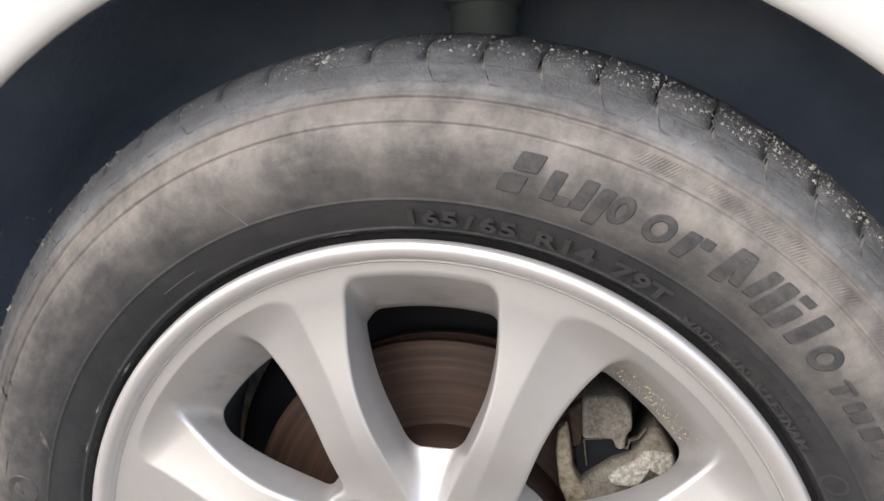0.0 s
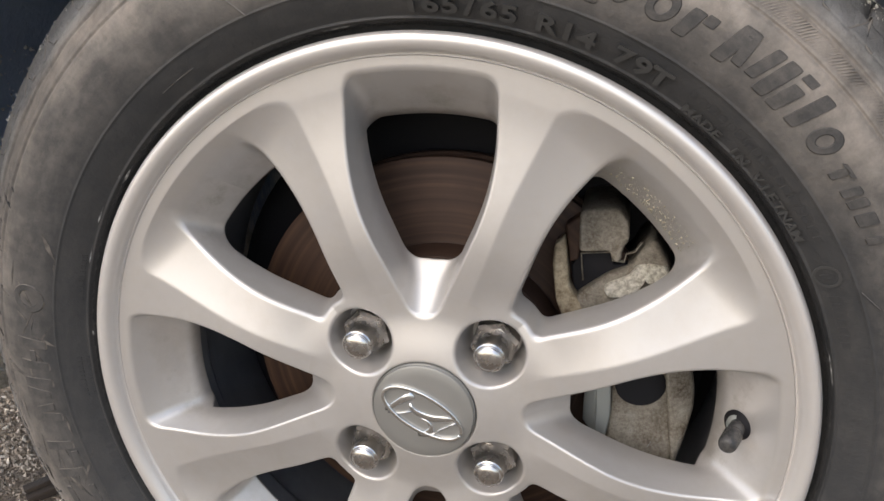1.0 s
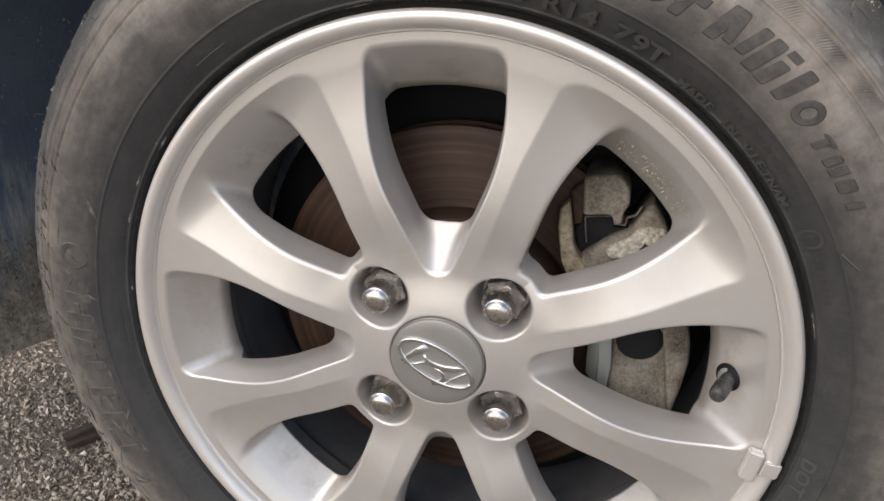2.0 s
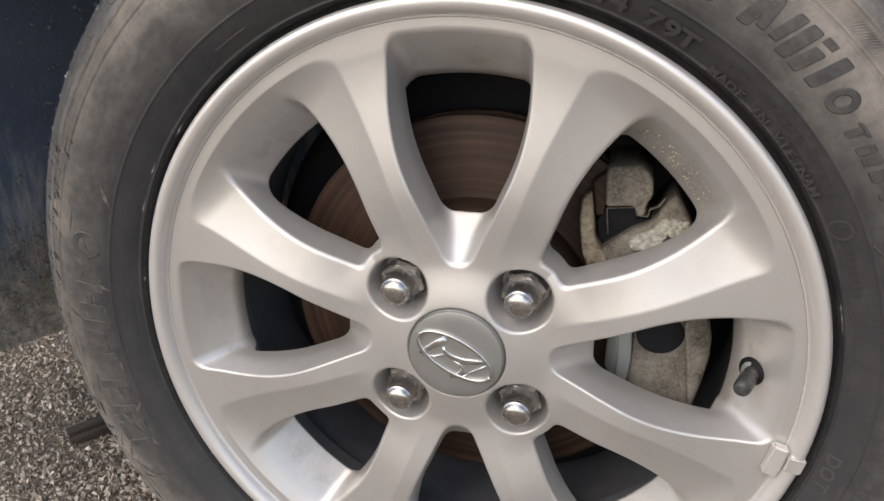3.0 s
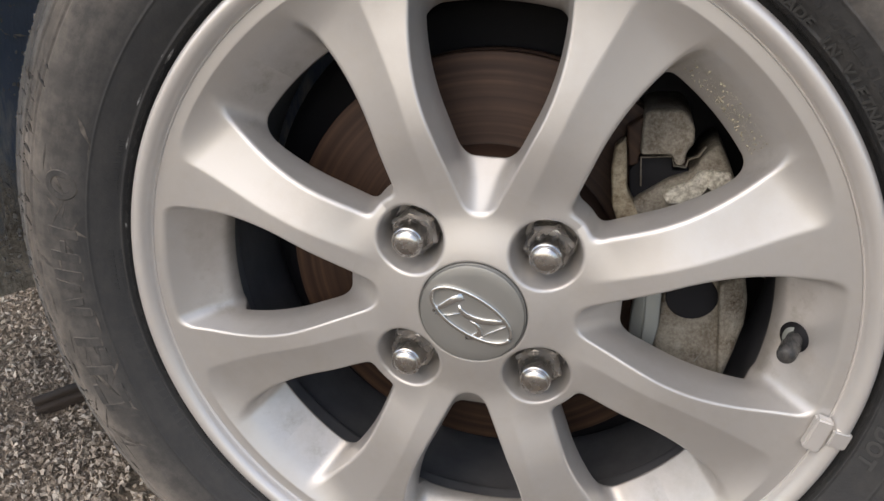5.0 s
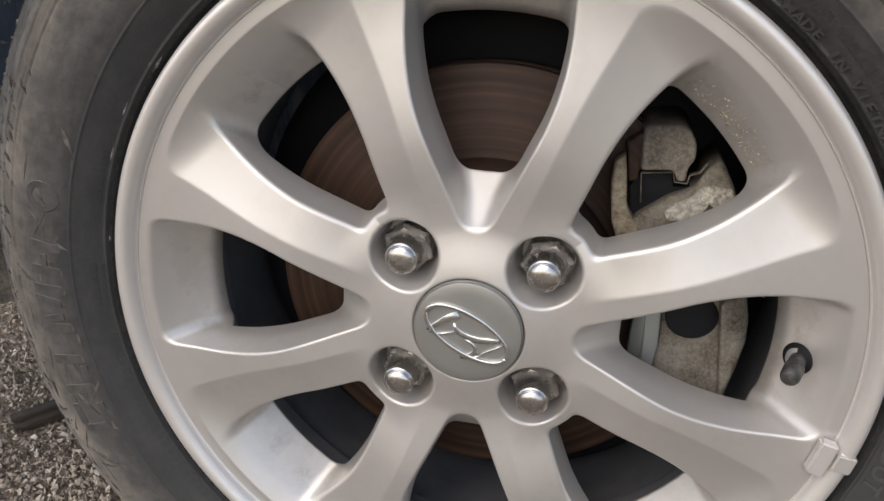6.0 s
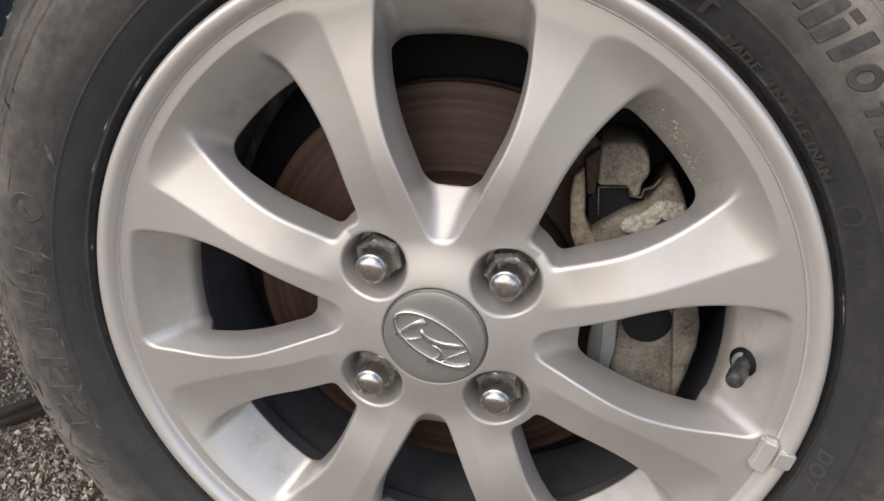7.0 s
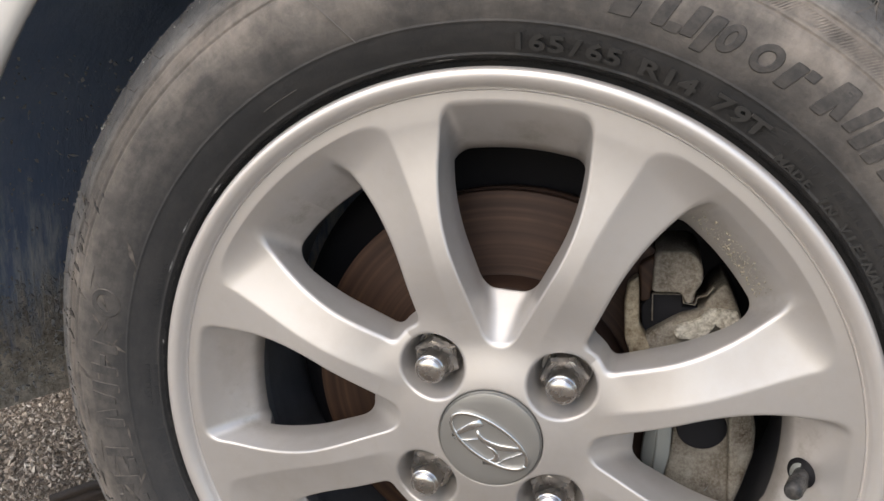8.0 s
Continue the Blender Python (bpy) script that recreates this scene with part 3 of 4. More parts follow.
# ---- tyre ----
SIDE = smooth_profile([(0.1905, 0.0120), (0.1965, 0.0085), (0.1990, 0.0040), (0.2030, 0.0000), (0.2090, -0.0042), (0.2160, -0.0075), (0.2240, -0.0096),
                       (0.2330, -0.0106), (0.2420, -0.0098), (0.2500, -0.0072), (0.2570, -0.0025), (0.2630, 0.0020), (0.2690, 0.0068),
                       (0.2745, 0.0125), (0.2790, 0.0195), (0.2822, 0.0290), (0.2840, 0.0420), (0.2850, 0.0725)], 6)
SIDE_R, SIDE_Y = np.array([p[0] for p in SIDE]), np.array([p[1] for p in SIDE])


def side_y(r):
    return float(np.interp(r, SIDE_R, SIDE_Y))


def flattened(bm):
    """Presses the foot of the tyre flat on the ground."""
    for v in bm.verts:
        if v.co.z < -0.2635:
            v.co.z = -0.2635
    return bm


def worn(bm):
    """Wears the outer wall and shoulder a little uneven."""
    for v in bm.verts:
        r = math.hypot(v.co.x, v.co.z)
        fade = max(0.0, min(1.0, (0.2725 - r) / 0.004))
        if r > 0.248 and v.co.y < 0.02:
            v.co.y += 0.0011 * fade * min(1.0, (r - 0.248) / 0.006) * noise.noise((v.co.x * 70, v.co.y * 70, v.co.z * 70))
        if r > 0.262:
            chip = noise.noise((v.co.x * 260, v.co.y * 260, v.co.z * 260)) + 0.6 * noise.noise((v.co.x * 520, v.co.y * 520, v.co.z * 520))
            v.co.y += 0.0010 * fade * min(1.0, (r - 0.262) / 0.004) * chip
    return bm


def tyre_profile():
    pts = []
    for r, y in SIDE:
        sink = 0.0055 * max(0.0, min(1.0, (r - 0.2742) / 0.0022))
        pts.append((r - sink, y + sink * 0.3))
    return pts + [(r, 0.145 - y) for r, y in pts[::-1][1:]]


def with_rings(pts):
    """Adds thin raised rings to the visible side wall."""
    extra = [(0.2158, 0.0005, 0.0007), (0.2488, -0.0008, 0.0009), (0.2508, 0.0005, 0.0010), (0.2587, -0.0011, 0.0009), (0.2608, 0.0007, 0.0010), (0.2660, -0.0006, 0.0007), (0.2005, 0.0014, 0.0009)]
    front = [p for p in pts[:len(SIDE)]]
    rs = [p[0] for p in front if p[0] < 0.2690]
    top = [p for p in pts if p not in front or p[0] >= 0.2690]
    grid = sorted(set(rs + [r + k * w for r, h, w in extra for k in (-1.2, -0.6, 0, 0.6, 1.2)]))
    line = []
    for r in grid:
        lift = sum(h * max(0.0, 1 - abs(r - c) / (1.3 * w)) for c, h, w in extra)
        line.append((r, side_y(r) - lift))
    return line + top


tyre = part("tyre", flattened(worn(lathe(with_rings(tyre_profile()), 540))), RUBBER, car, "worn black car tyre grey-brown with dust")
tyre.location = HUB


def tread_block(half, groove, shift):
    """One shoulder block of the tread, with its worn outer edge."""
    bm = bmesh.new()
    line = [(0.2712, side_y(0.2712) + 0.0012), (0.2728, side_y(0.2728) + 0.0001)] + [(r, y) for r, y in SIDE if r > 0.2738]
    rows = []
    for i in range(5):
        a = -half + groove + (2 * half - 2 * groove) * i / 4
        row = []
        for k, (r, y) in enumerate(line):
            t = k / (len(line) - 1)
            aa = a + shift * math.sin(t * 5.0)
            edge = 0.0003 if i in (0, 4) else 0.0
            row.append(bm.verts.new(((r - edge) * math.cos(aa), y + edge * 0.3, (r - edge) * math.sin(aa))))
        rows.append(row)
    n = len(line)
    under = []
    for i in (0, 4):
        under.append([bm.verts.new((v.co.x * 0.972, v.co.y + 0.003, v.co.z * 0.972)) for v in rows[i]])
    for p, q in zip(rows, rows[1:]):
        for j in range(n - 1):
            bm.faces.new((p[j], p[j + 1], q[j + 1], q[j]))
    for row, low, flip in ((rows[0], under[0], True), (rows[4], under[1], False)):
        for j in range(n - 1):
            f = (row[j], row[j + 1], low[j + 1], low[j])
            bm.faces.new(f[::-1] if flip else f)
    return bm


BLOCKS = 68
me_block = None
for k in range(BLOCKS):
    a = TAU * (k + 0.3) / BLOCKS
    if math.sin(a) < -0.82:
        continue
    data = me_block if me_block else tread_block(TAU / BLOCKS / 2, 0.0030, 0.006)
    ob = part("tread_block", data, RUBBER, tyre)
    me_block = ob.data
    ob.rotation_euler = (0, -a, 0)


def shoulder_line(pitch):
    """The moulded angular line below the gap between two shoulder blocks."""
    bm = bmesh.new()
    pts = [(-0.36, 0.2660), (-0.20, 0.2662), (-0.04, 0.2722), (0.0, 0.2755), (0.04, 0.2722), (0.22, 0.2662)]
    rows = []
    for k, (t, r) in enumerate(pts):
        a = t * pitch
        w = 0.0006 if k < 2 or k > 3 else 0.0010
        row = []
        for dr, da, h in ((-w, -w / r, -0.0002), (0.0, 0.0, 0.0007), (w, w / r, -0.0002)):
            rr = r + (dr * 0.8 if k < 2 else 0.0)
            aa = a + (da if k >= 2 else 0.0)
            row.append(bm.verts.new((rr * math.cos(aa), float(np.interp(rr, SIDE_R, SIDE_Y)) - h * 0.7, rr * math.sin(aa))))
        rows.append(row)
    for p, q in zip(rows, rows[1:]):
        for j in range(2):
            bm.faces.new((p[j], p[j + 1], q[j + 1], q[j]))
    return bm


me_line = None
for k in range(BLOCKS):
    a = TAU * (k + 0.8) / BLOCKS
    if math.sin(a) < -0.6:
        continue
    ob = part("shoulder_line", me_line or shoulder_line(TAU / BLOCKS), PALE_RUBBER, tyre)
    me_line = ob.data
    ob.rotation_euler = (0, -a, 0)


def on_side(bm, r0, lift):
    """Bends a flat mesh (x along the wall, y outward from the axle, z up) on to the side wall, centred at the top of the tyre."""
    for v in bm.verts:
        r = r0 + v.co.y
        a = math.pi / 2 - v.co.x / r0
        v.co = (r * math.cos(a), side_y(r) + 0.0008 - v.co.z * lift, r * math.sin(a))
    return bm


def flat_outline(poly, fine=0.004):
    """A raised flat shape from an outline, cut finely enough to bend."""
    bm = bmesh.new()
    low = [bm.verts.new((x, y, 0.0)) for x, y in poly]
    high = [bm.verts.new((x, y, 1.0)) for x, y in poly]
    n = len(poly)
    bm.faces.new(high)
    for i in range(n):
        bm.faces.new((low[i], low[(i + 1) % n], high[(i + 1) % n], high[i]))
    long = [e for e in bm.edges if e.calc_length() > fine * 1.5 and abs(e.verts[0].co.z - e.verts[1].co.z) < 0.5]
    if long:
        bmesh.ops.subdivide_edges(bm, edges=long, cuts=2, use_grid_fill=True)
    return bm


def side_mark(name, bm, r0, degrees, lift=0.0014, mat=None, label=""):
    """Lays a raised mark on the side wall at an angle (90 is the top)."""
    ob = part(name, on_side(bm, r0, lift), mat or RUBBER_MARK, tyre, label)
    for p in ob.data.polygons:
        p.use_smooth = False
    ob.rotation_euler = (0, radians(90 - degrees), 0)
    return ob


def glyph(char, height, wide):
    """The mesh of one character of the built-in font."""
    cu = bpy.data.curves.new("glyph", 'FONT')
    cu.body, cu.size, cu.resolution_u = char, 1.0, 3
    cu.offset = 0.034
    ob = bpy.data.objects.new("glyph", cu)
    scene.collection.objects.link(ob)
    me = bpy.data.meshes.new_from_object(ob.evaluated_get(bpy.context.evaluated_depsgraph_get()))
    bpy.data.objects.remove(ob)
    bm = bmesh.new()
    bm.from_mesh(me)
    bpy.data.meshes.remove(me)
    xs = [v.co.x for v in bm.verts]
    mid = (min(xs) + max(xs)) / 2
    k = height / 0.70
    for v in bm.verts:
        v.co = ((v.co.x - mid) * k * wide, v.co.y * k, 1.0)
    ext = bmesh.ops.extrude_face_region(bm, geom=list(bm.faces))
    for g in ext["geom"]:
        if isinstance(g, bmesh.types.BMVert):
            g.co.z = 0.0
    return bm, (max(xs) - min(xs)) * k * wide


def side_text(text, r0, start, end, height, wide, lift, mat=None):
    """Writes text clockwise along the side wall between two angles, each character a raised piece."""
    at = [start + (end - start) * (i + 0.5) / len(text) for i in range(len(text))]
    for ch, a in zip(text, at):
        if ch == " ":
            continue
        bm, _ = glyph(ch, height, wide)
        side_mark("raised_character", bm, r0, a, lift, mat)


side_text("165/65 R14 79T", 0.2037, 91.2, 57.6, 0.0072, 1.5, 0.0030, TEXT_RUBBER)
side_text("MADE IN VIETNAM", 0.2008, 54.4, 32.0, 0.0038, 1.35, 0.0022, TEXT_RUBBER)
side_text("DOT", 0.2035, -9.0, -15.8, 0.0062, 1.1, 0.0014, TEXT_RUBBER)


def pillow(w, low, high, slant):
    """A plain raised shape with round corners and sloped edges."""
    bm = bmesh.new()
    n = 12
    g = []
    for i in range(n + 1):
        row = []
        for j in range(n + 1):
            a, b = 2 * i / n - 1, 2 * j / n - 1
            x = a * math.sqrt(max(0.0, 1 - 0.16 * b ** 4))
            y = b * math.sqrt(max(0.0, 1 - 0.16 * a ** 4))
            t = (y + 1) / 2
            edge = i in (0, n) or j in (0, n)
            row.append(bm.verts.new((x * w / 2 + slant * t, low + (high - low) * t, 0.0 if edge else 1.0)))
        g.append(row)
    for i in range(n):
        for j in range(n):
            f = bm.faces.new((g[i][j], g[i + 1][j], g[i + 1][j + 1], g[i][j + 1]))
            f.material_index = 1 if i in (0, n - 1) or j in (0, n - 1) else 0
    return bm


def hoop(w, low, high, slant, band):
    """A plain raised oval ring with sloped edges."""
    bm = bmesh.new()
    n = 28
    rows = []
    mid, half = (low + high) / 2, (high - low) / 2
    for i in range(n):
        a = TAU * i / n
        row = []
        for inset, z in ((0.0, 0.0), (0.0011, 1.0), (band - 0.0011, 1.0), (band, 0.0)):
            y = (half - inset) * math.sin(a)
            row.append(bm.verts.new(((w / 2 - inset) * math.cos(a) + slant * (y + half) / (2 * half), mid + y, z)))
        rows.append(row)
    for i in range(n):
        for k in range(3):
            f = bm.faces.new((rows[i][k], rows[(i + 1) % n][k], rows[(i + 1) % n][k + 1], rows[i][k + 1]))
            f.material_index = 0 if k == 1 else 1
    return bm


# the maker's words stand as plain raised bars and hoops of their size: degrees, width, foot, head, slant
BARS = [(78.9, 0.0118, 0.0, 0.0092, 0.003), (77.5, 0.0116, 0.0098, 0.0192, 0.003), (74.8, 0.0066, 0.0, 0.0152, 0.004), (73.1, 0.0070, 0.0, 0.0048, 0.001),
        (71.5, 0.0066, 0.0, 0.0156, 0.004), (69.9, 0.0066, -0.0042, 0.0148, 0.005), (60.3, 0.0066, 0.0, 0.0142, 0.004), (58.1, 0.0056, 0.0092, 0.0142, 0.001),
        (55.6, 0.0068, 0.0, 0.0198, 0.005), (53.6, 0.0056, 0.0030, 0.0198, -0.001), (52.0, 0.0056, 0.0030, 0.0198, 0.005), (50.2, 0.0070, 0.0, 0.0202, 0.005),
        (48.2, 0.0068, 0.0, 0.0144, 0.004), (47.2, 0.0068, 0.0160, 0.0200, 0.001), (45.6, 0.0068, 0.0, 0.0204, 0.005)]
for a, w, low, high, slant in BARS:
    side_mark("raised_bar", pillow(w, low, high, slant), 0.2245, a, 0.0013)
for a, w in ((67.4, 0.0112), (63.2, 0.0140), (42.0, 0.0134)):
    side_mark("raised_hoop", hoop(w, 0.0002, 0.0150, 0.003, 0.0048), 0.2245, a, 0.0013)
for a, w, low, high in ((38.2, 0.0036, 0.0, 0.0085), (37.9, 0.0080, 0.0070, 0.0090), (35.8, 0.0042, 0.0, 0.0088), (34.4, 0.0042, 0.0, 0.0088), (32.4, 0.0066, 0.0, 0.0088), (29.9, 0.0034, 0.0, 0.0085)):
    side_mark("raised_bar", pillow(w, low, high, 0.002), 0.2250, a, 0.0016)
# the same on the far side of the wall, its edges worn brown
for a, w, low, high, slant in ((203.4, 0.0050, 0.0, 0.0195, 0.002), (201.2, 0.0150, 0.0, 0.0046, 0.0), (200.6, 0.0150, 0.0150, 0.0196, 0.0), (197.0, 0.0064, 0.0, 0.0195, 0.002), (192.2, 0.0064, 0.0, 0.0195, 0.002),
                              (194.6, 0.0120, 0.0, 0.0050, 0.0), (187.2, 0.0060, 0.0, 0.0195, 0.002), (185.2, 0.0052, 0.0030, 0.0195, -0.003), (183.4, 0.0052, 0.0030, 0.0195, 0.004), (181.4, 0.0060, 0.0, 0.0195, 0.002),
                              (178.6, 0.0060, 0.0, 0.0195, 0.002), (175.0, 0.0060, 0.0, 0.0195, 0.002), (176.8, 0.0080, 0.0080, 0.0118, 0.0)):
    side_mark("raised_bar", pillow(w, low, high, slant), 0.2200, a, 0.0013).data.materials.append(WORN_RUBBER)
side_mark("raised_hoop", hoop(0.0180, 0.0, 0.0195, 0.001, 0.0052), 0.2200, 167.7, 0.0013).data.materials.append(WORN_RUBBER)
# pale streaks on the bead: radius, from, to, breadth
for r0, a0, a1, wide in ((0.2006, 112.0, 131.0, 0.0005), (0.2008, 131.5, 139.8, 0.0008), (0.1992, 141.8, 144.6, 0.0009), (0.2010, 143.0, 144.0, 0.0012), (0.2022, 149.5, 152.5, 0.0006), (0.2018, 156.5, 160.0, 0.0005),
                         (0.1996, 172.6, 173.6, 0.0012), (0.2006, 178.4, 181.0, 0.0009), (0.1990, 99.0, 103.0, 0.0006), (0.1998, 9.0, 17.0, 0.0008), (0.2000, 84.0, 88.0, 0.0005)):
    half = radians(a1 - a0) * r0 / 2
    side_mark("scrape", flat_outline([(-half, 0.0), (-half * 0.4, -wide * 0.5), (half * 0.7, -wide * 0.3), (half, wide * 0.2), (half * 0.2, wide * 0.6), (-half * 0.6, wide * 0.5)]), r0, (a0 + a1) / 2, 0.0011, PALE_STREAK)
# scratches across the lower wall
scratch_rng = random.Random(12)
for _ in range(34):
    ln, lean, wide = scratch_rng.uniform(0.004, 0.014), scratch_rng.uniform(-0.7, 1.2), scratch_rng.uniform(0.0003, 0.0007)
    dx, dy = ln * math.cos(lean), ln * math.sin(lean)
    side_mark("scratch", flat_outline([(-dx, -dy), (0.2 * dx + wide, 0.1 * dy - wide), (dx, dy), (-0.1 * dx - wide, 0.1 * dy + wide)]), scratch_rng.uniform(0.216, 0.252), scratch_rng.uniform(158, 214), 0.0010, WORN_RUBBER)
# scuffs across the worn outer band, brown and dark by turns
for k in range(64):
    ln, lean, wide = scratch_rng.uniform(0.002, 0.0055), math.pi / 2 + scratch_rng.uniform(-0.5, 0.5), scratch_rng.uniform(0.0004, 0.0010)
    dx, dy = ln * math.cos(lean), ln * math.sin(lean)
    side_mark("scuff", flat_outline([(-dx, -dy), (wide, -0.2 * dy), (dx, dy), (-wide, 0.3 * dy)]), scratch_rng.uniform(0.249, 0.267), scratch_rng.uniform(150, 212), 0.0012, WORN_RUBBER if k % 2 else RUBBER_CLEAN)
# small unreadable lines
rnd = random.Random(4)


def small_bars(r0, start, end, height, count, lift=0.0012):
    for i in range(count):
        a = start + (end - start) * (i + 0.5) / count
        w = abs(end - start) / count * math.pi / 180 * r0 * rnd.uniform(0.55, 0.8)
        side_mark("raised_bar", flat_outline([(-w / 2, 0), (w / 2, 0), (w / 2, height * rnd.uniform(0.75, 1)), (-w / 2, height * rnd.uniform(0.75, 1))]), r0, a, lift)


small_bars(0.2078, 55.2, 31.0, 0.0036, 17)
small_bars(0.2045, 24.0, 16.4, 0.0040, 7)
small_bars(0.2010, 184.5, 177.0, 0.0022, 9)
small_bars(0.2050, 184.5, 177.0, 0.0022, 9)
small_bars(0.2012, 222.0, 189.0, 0.0046, 21)
small_bars(0.2030, 167.0, 158.5, 0.0022, 9)
ring = bmesh.new()
for i in range(28):
    a0, a1 = TAU * i / 28, TAU * (i + 1) / 28
    vs = [ring.verts.new((rad * math.cos(a), rad * math.sin(a), z)) for a in (a0, a1) for rad, z in ((0.0043, 0), (0.0043, 1), (0.0054, 1), (0.0054, 0))]
    for j in range(3):
        ring.faces.new((vs[j], vs[j + 1], vs[j + 5], vs[j + 4]))
bmesh.ops.remove_doubles(ring, verts=ring.verts, dist=1e-6)
side_mark("raised_ring", ring, 0.2066, 26.6, 0.0014, TEXT_RUBBER)
side_mark("raised_bar", flat_outline([(-0.0012, -0.0025), (0.0012, -0.0025), (0.0012, 0.0025), (-0.0012, 0.0025)]), 0.2066, 26.6, 0.0014)
# moulded fine lines: a corner line, and short strokes
for a0, r0, a1, r1 in ((110.8, 0.2160, 114.9, 0.2465), (121.5, 0.2080, 127.5, 0.2080), (24.0, 0.2170, 21.5, 0.2220)):
    bm = bmesh.new()
    quad = []
    n = 10
    for i in range(n + 1):
        t = i / n
        r, a = r0 + (r1 - r0) * t, radians(90 - (a0 + (a1 - a0) * t))
        for dx, z in ((-0.0004, 0), (0, 1), (0.0004, 0)):
            quad.append(bm.verts.new((a * 0.22 + dx, r - 0.22 + (0.0004 if r0 == r1 else 0) * (dx / 0.0004), z)))
    for i in range(n):
        for j in range(2):
            bm.faces.new((quad[3 * i + j], quad[3 * i + j + 1], quad[3 * i + j + 4], quad[3 * i + j + 3]))
    part("mould_line", on_side(bm, 0.22, 0.0016), PALE_RUBBER, tyre)
# two bands of fine slanting serration, one mesh
bm = bmesh.new()
for start, end, low, high in ((26.0, 80.0, 0.2501, 0.2574), (138.0, 168.0, 0.2535, 0.2582)):
    k = start
    while k < end:
        tall = 0.0006 * min(1.0, 0.2 + (k - start) / 8, 0.2 + (end - k) / 12)
        rows = []
        for t in (0.0, 0.33, 0.67, 1.0):
            r = low + (high - low) * t
            a = radians(k - math.degrees((high - low) / 0.252) * 0.9 * t)
            rows.append([bm.verts.new((r * math.cos(a + da), side_y(r) + 0.0002 - h * tall, r * math.sin(a + da))) for da, h in ((-0.0011, 0), (0, 1), (0.0011, 0))])
        for p, q in zip(rows, rows[1:]):
            for j in (0, 1):
                bm.faces.new((p[j], p[j + 1], q[j + 1], q[j]))
        k += 0.36
tagged(part("serration", bm, RUBBER, tyre, "fine slanting serration band on the side wall"), kind="stuff")


def crumbs(count, seed, place, size):
    """Many small stones or crumbs in one mesh."""
    rng = np.random.default_rng(seed)
    base = np.array([(1, 0, 0), (-1, 0, 0), (0, 1, 0), (0, -1, 0), (0, 0, 1), (0, 0, -1)], float)
    tris = [(0, 2, 4), (2, 1, 4), (1, 3, 4), (3, 0, 4), (2, 0, 5), (1, 2, 5), (3, 1, 5), (0, 3, 5)]
    vs, fs = [], []
    for i in range(count):
        p = place(rng)
        s = size(rng) * np.array([rng.uniform(0.7, 1.7), rng.uniform(0.5, 1.2), rng.uniform(0.4, 0.9)]) * 0.6
        q = np.array(Euler(rng.uniform(0, 6, 3)).to_matrix())
        v = ((base + rng.uniform(-0.45, 0.45, (6, 3))) * s) @ q.T + p
        fs += [(a + 6 * i, b + 6 * i, c + 6 * i) for a, b, c in tris]
        vs += v.tolist()
    me = bpy.data.meshes.new("crumbs")
    me.from_pydata(vs, [], fs)
    me.update()
    return me


def on_shoulder(rng):
    """A spot on the tread's edge; crumbs gather in clumps."""
    clump = rng.choice(9)
    mid, wide = ((46, 5), (53, 4), (60, 5), (67, 4), (76, 5), (86, 7), (100.5, 1.6), (128, 14), (150, 14))[clump]
    a = radians(rng.normal(mid, wide))
    t = rng.uniform(0, 1) ** 0.8
    r = 0.2765 + 0.0078 * t if clump < 6 else 0.2735 + 0.0085 * t
    return np.array([r * math.cos(a), float(np.interp(r, SIDE_R, SIDE_Y)), r * math.sin(a)])


# crumbs of dried mud; the finest are pale to paint glints on the edge
tagged(part("grit_and_glint", crumbs(4600, 5, on_shoulder, lambda g: 0.0002 + 0.0015 * g.random() ** 6), DUST, tyre, "pale crumbs for dried mud and white glints on the tread shoulder"), kind="stuff")


def on_spoke_wall(rng):
    """A spot on the sloping outer wall of the opening in front of the caliper."""
    a = radians(rng.normal(44, 6.5))
    r = 0.1528 + 0.009 * rng.random() ** 1.8
    return np.array([r * math.cos(a), float(face(np.array(r))) + 0.0066 + (0.1690 - r) / 0.92, r * math.sin(a)])


tagged(part("dried_dirt", crumbs(420, 41, on_spoke_wall, lambda g: 0.0003 + 0.0011 * g.random() ** 4), DIRT, alloy_wheel, "yellowish dirt dried on the spoke wall"), kind="stuff")

# ---- brake ----
disc = part("brake_disc", lathe([(0.030, 0.042), (0.066, 0.0425), (0.0705, 0.0440), (0.0725, 0.0490), (0.0730, 0.0590), (0.0750, 0.0600), (0.1215, 0.0600),
                                 (0.1225, 0.0608), (0.1225, 0.0655), (0.1215, 0.0662), (0.098, 0.0662), (0.098, 0.0735), (0.1215, 0.0735), (0.1222, 0.0742),
                                 (0.1222, 0.0790), (0.1215, 0.0800), (0.0740, 0.0800)], 160), RUST, car, "rust-brown vented brake disc with ring scores")
disc.location = HUB
sharp_edges(disc.data, 40)
shield = part("splash_shield", lathe([(0.03, 0.090), (0.10, 0.092), (0.140, 0.094), (0.150, 0.096), (0.150, 0.100), (0.03, 0.102)], 96), BLACK, car, "black pressed splash shield")
shield.location = HUB


def leaning(bm, cx, cz, ax, az, y_back):
    """Leans the front of a block: ax and az are its slopes along x and z."""
    for v in bm.verts:
        if v.co.y < y_back:
            v.co.y += ax * (v.co.x - cx) + az * (v.co.z - cz)
    return bm


def round_outline(cx, cz, rx, rz, n=20):
    return [(cx + rx * math.cos(TAU * i / n), cz + rz * math.sin(TAU * i / n)) for i in range(n)]


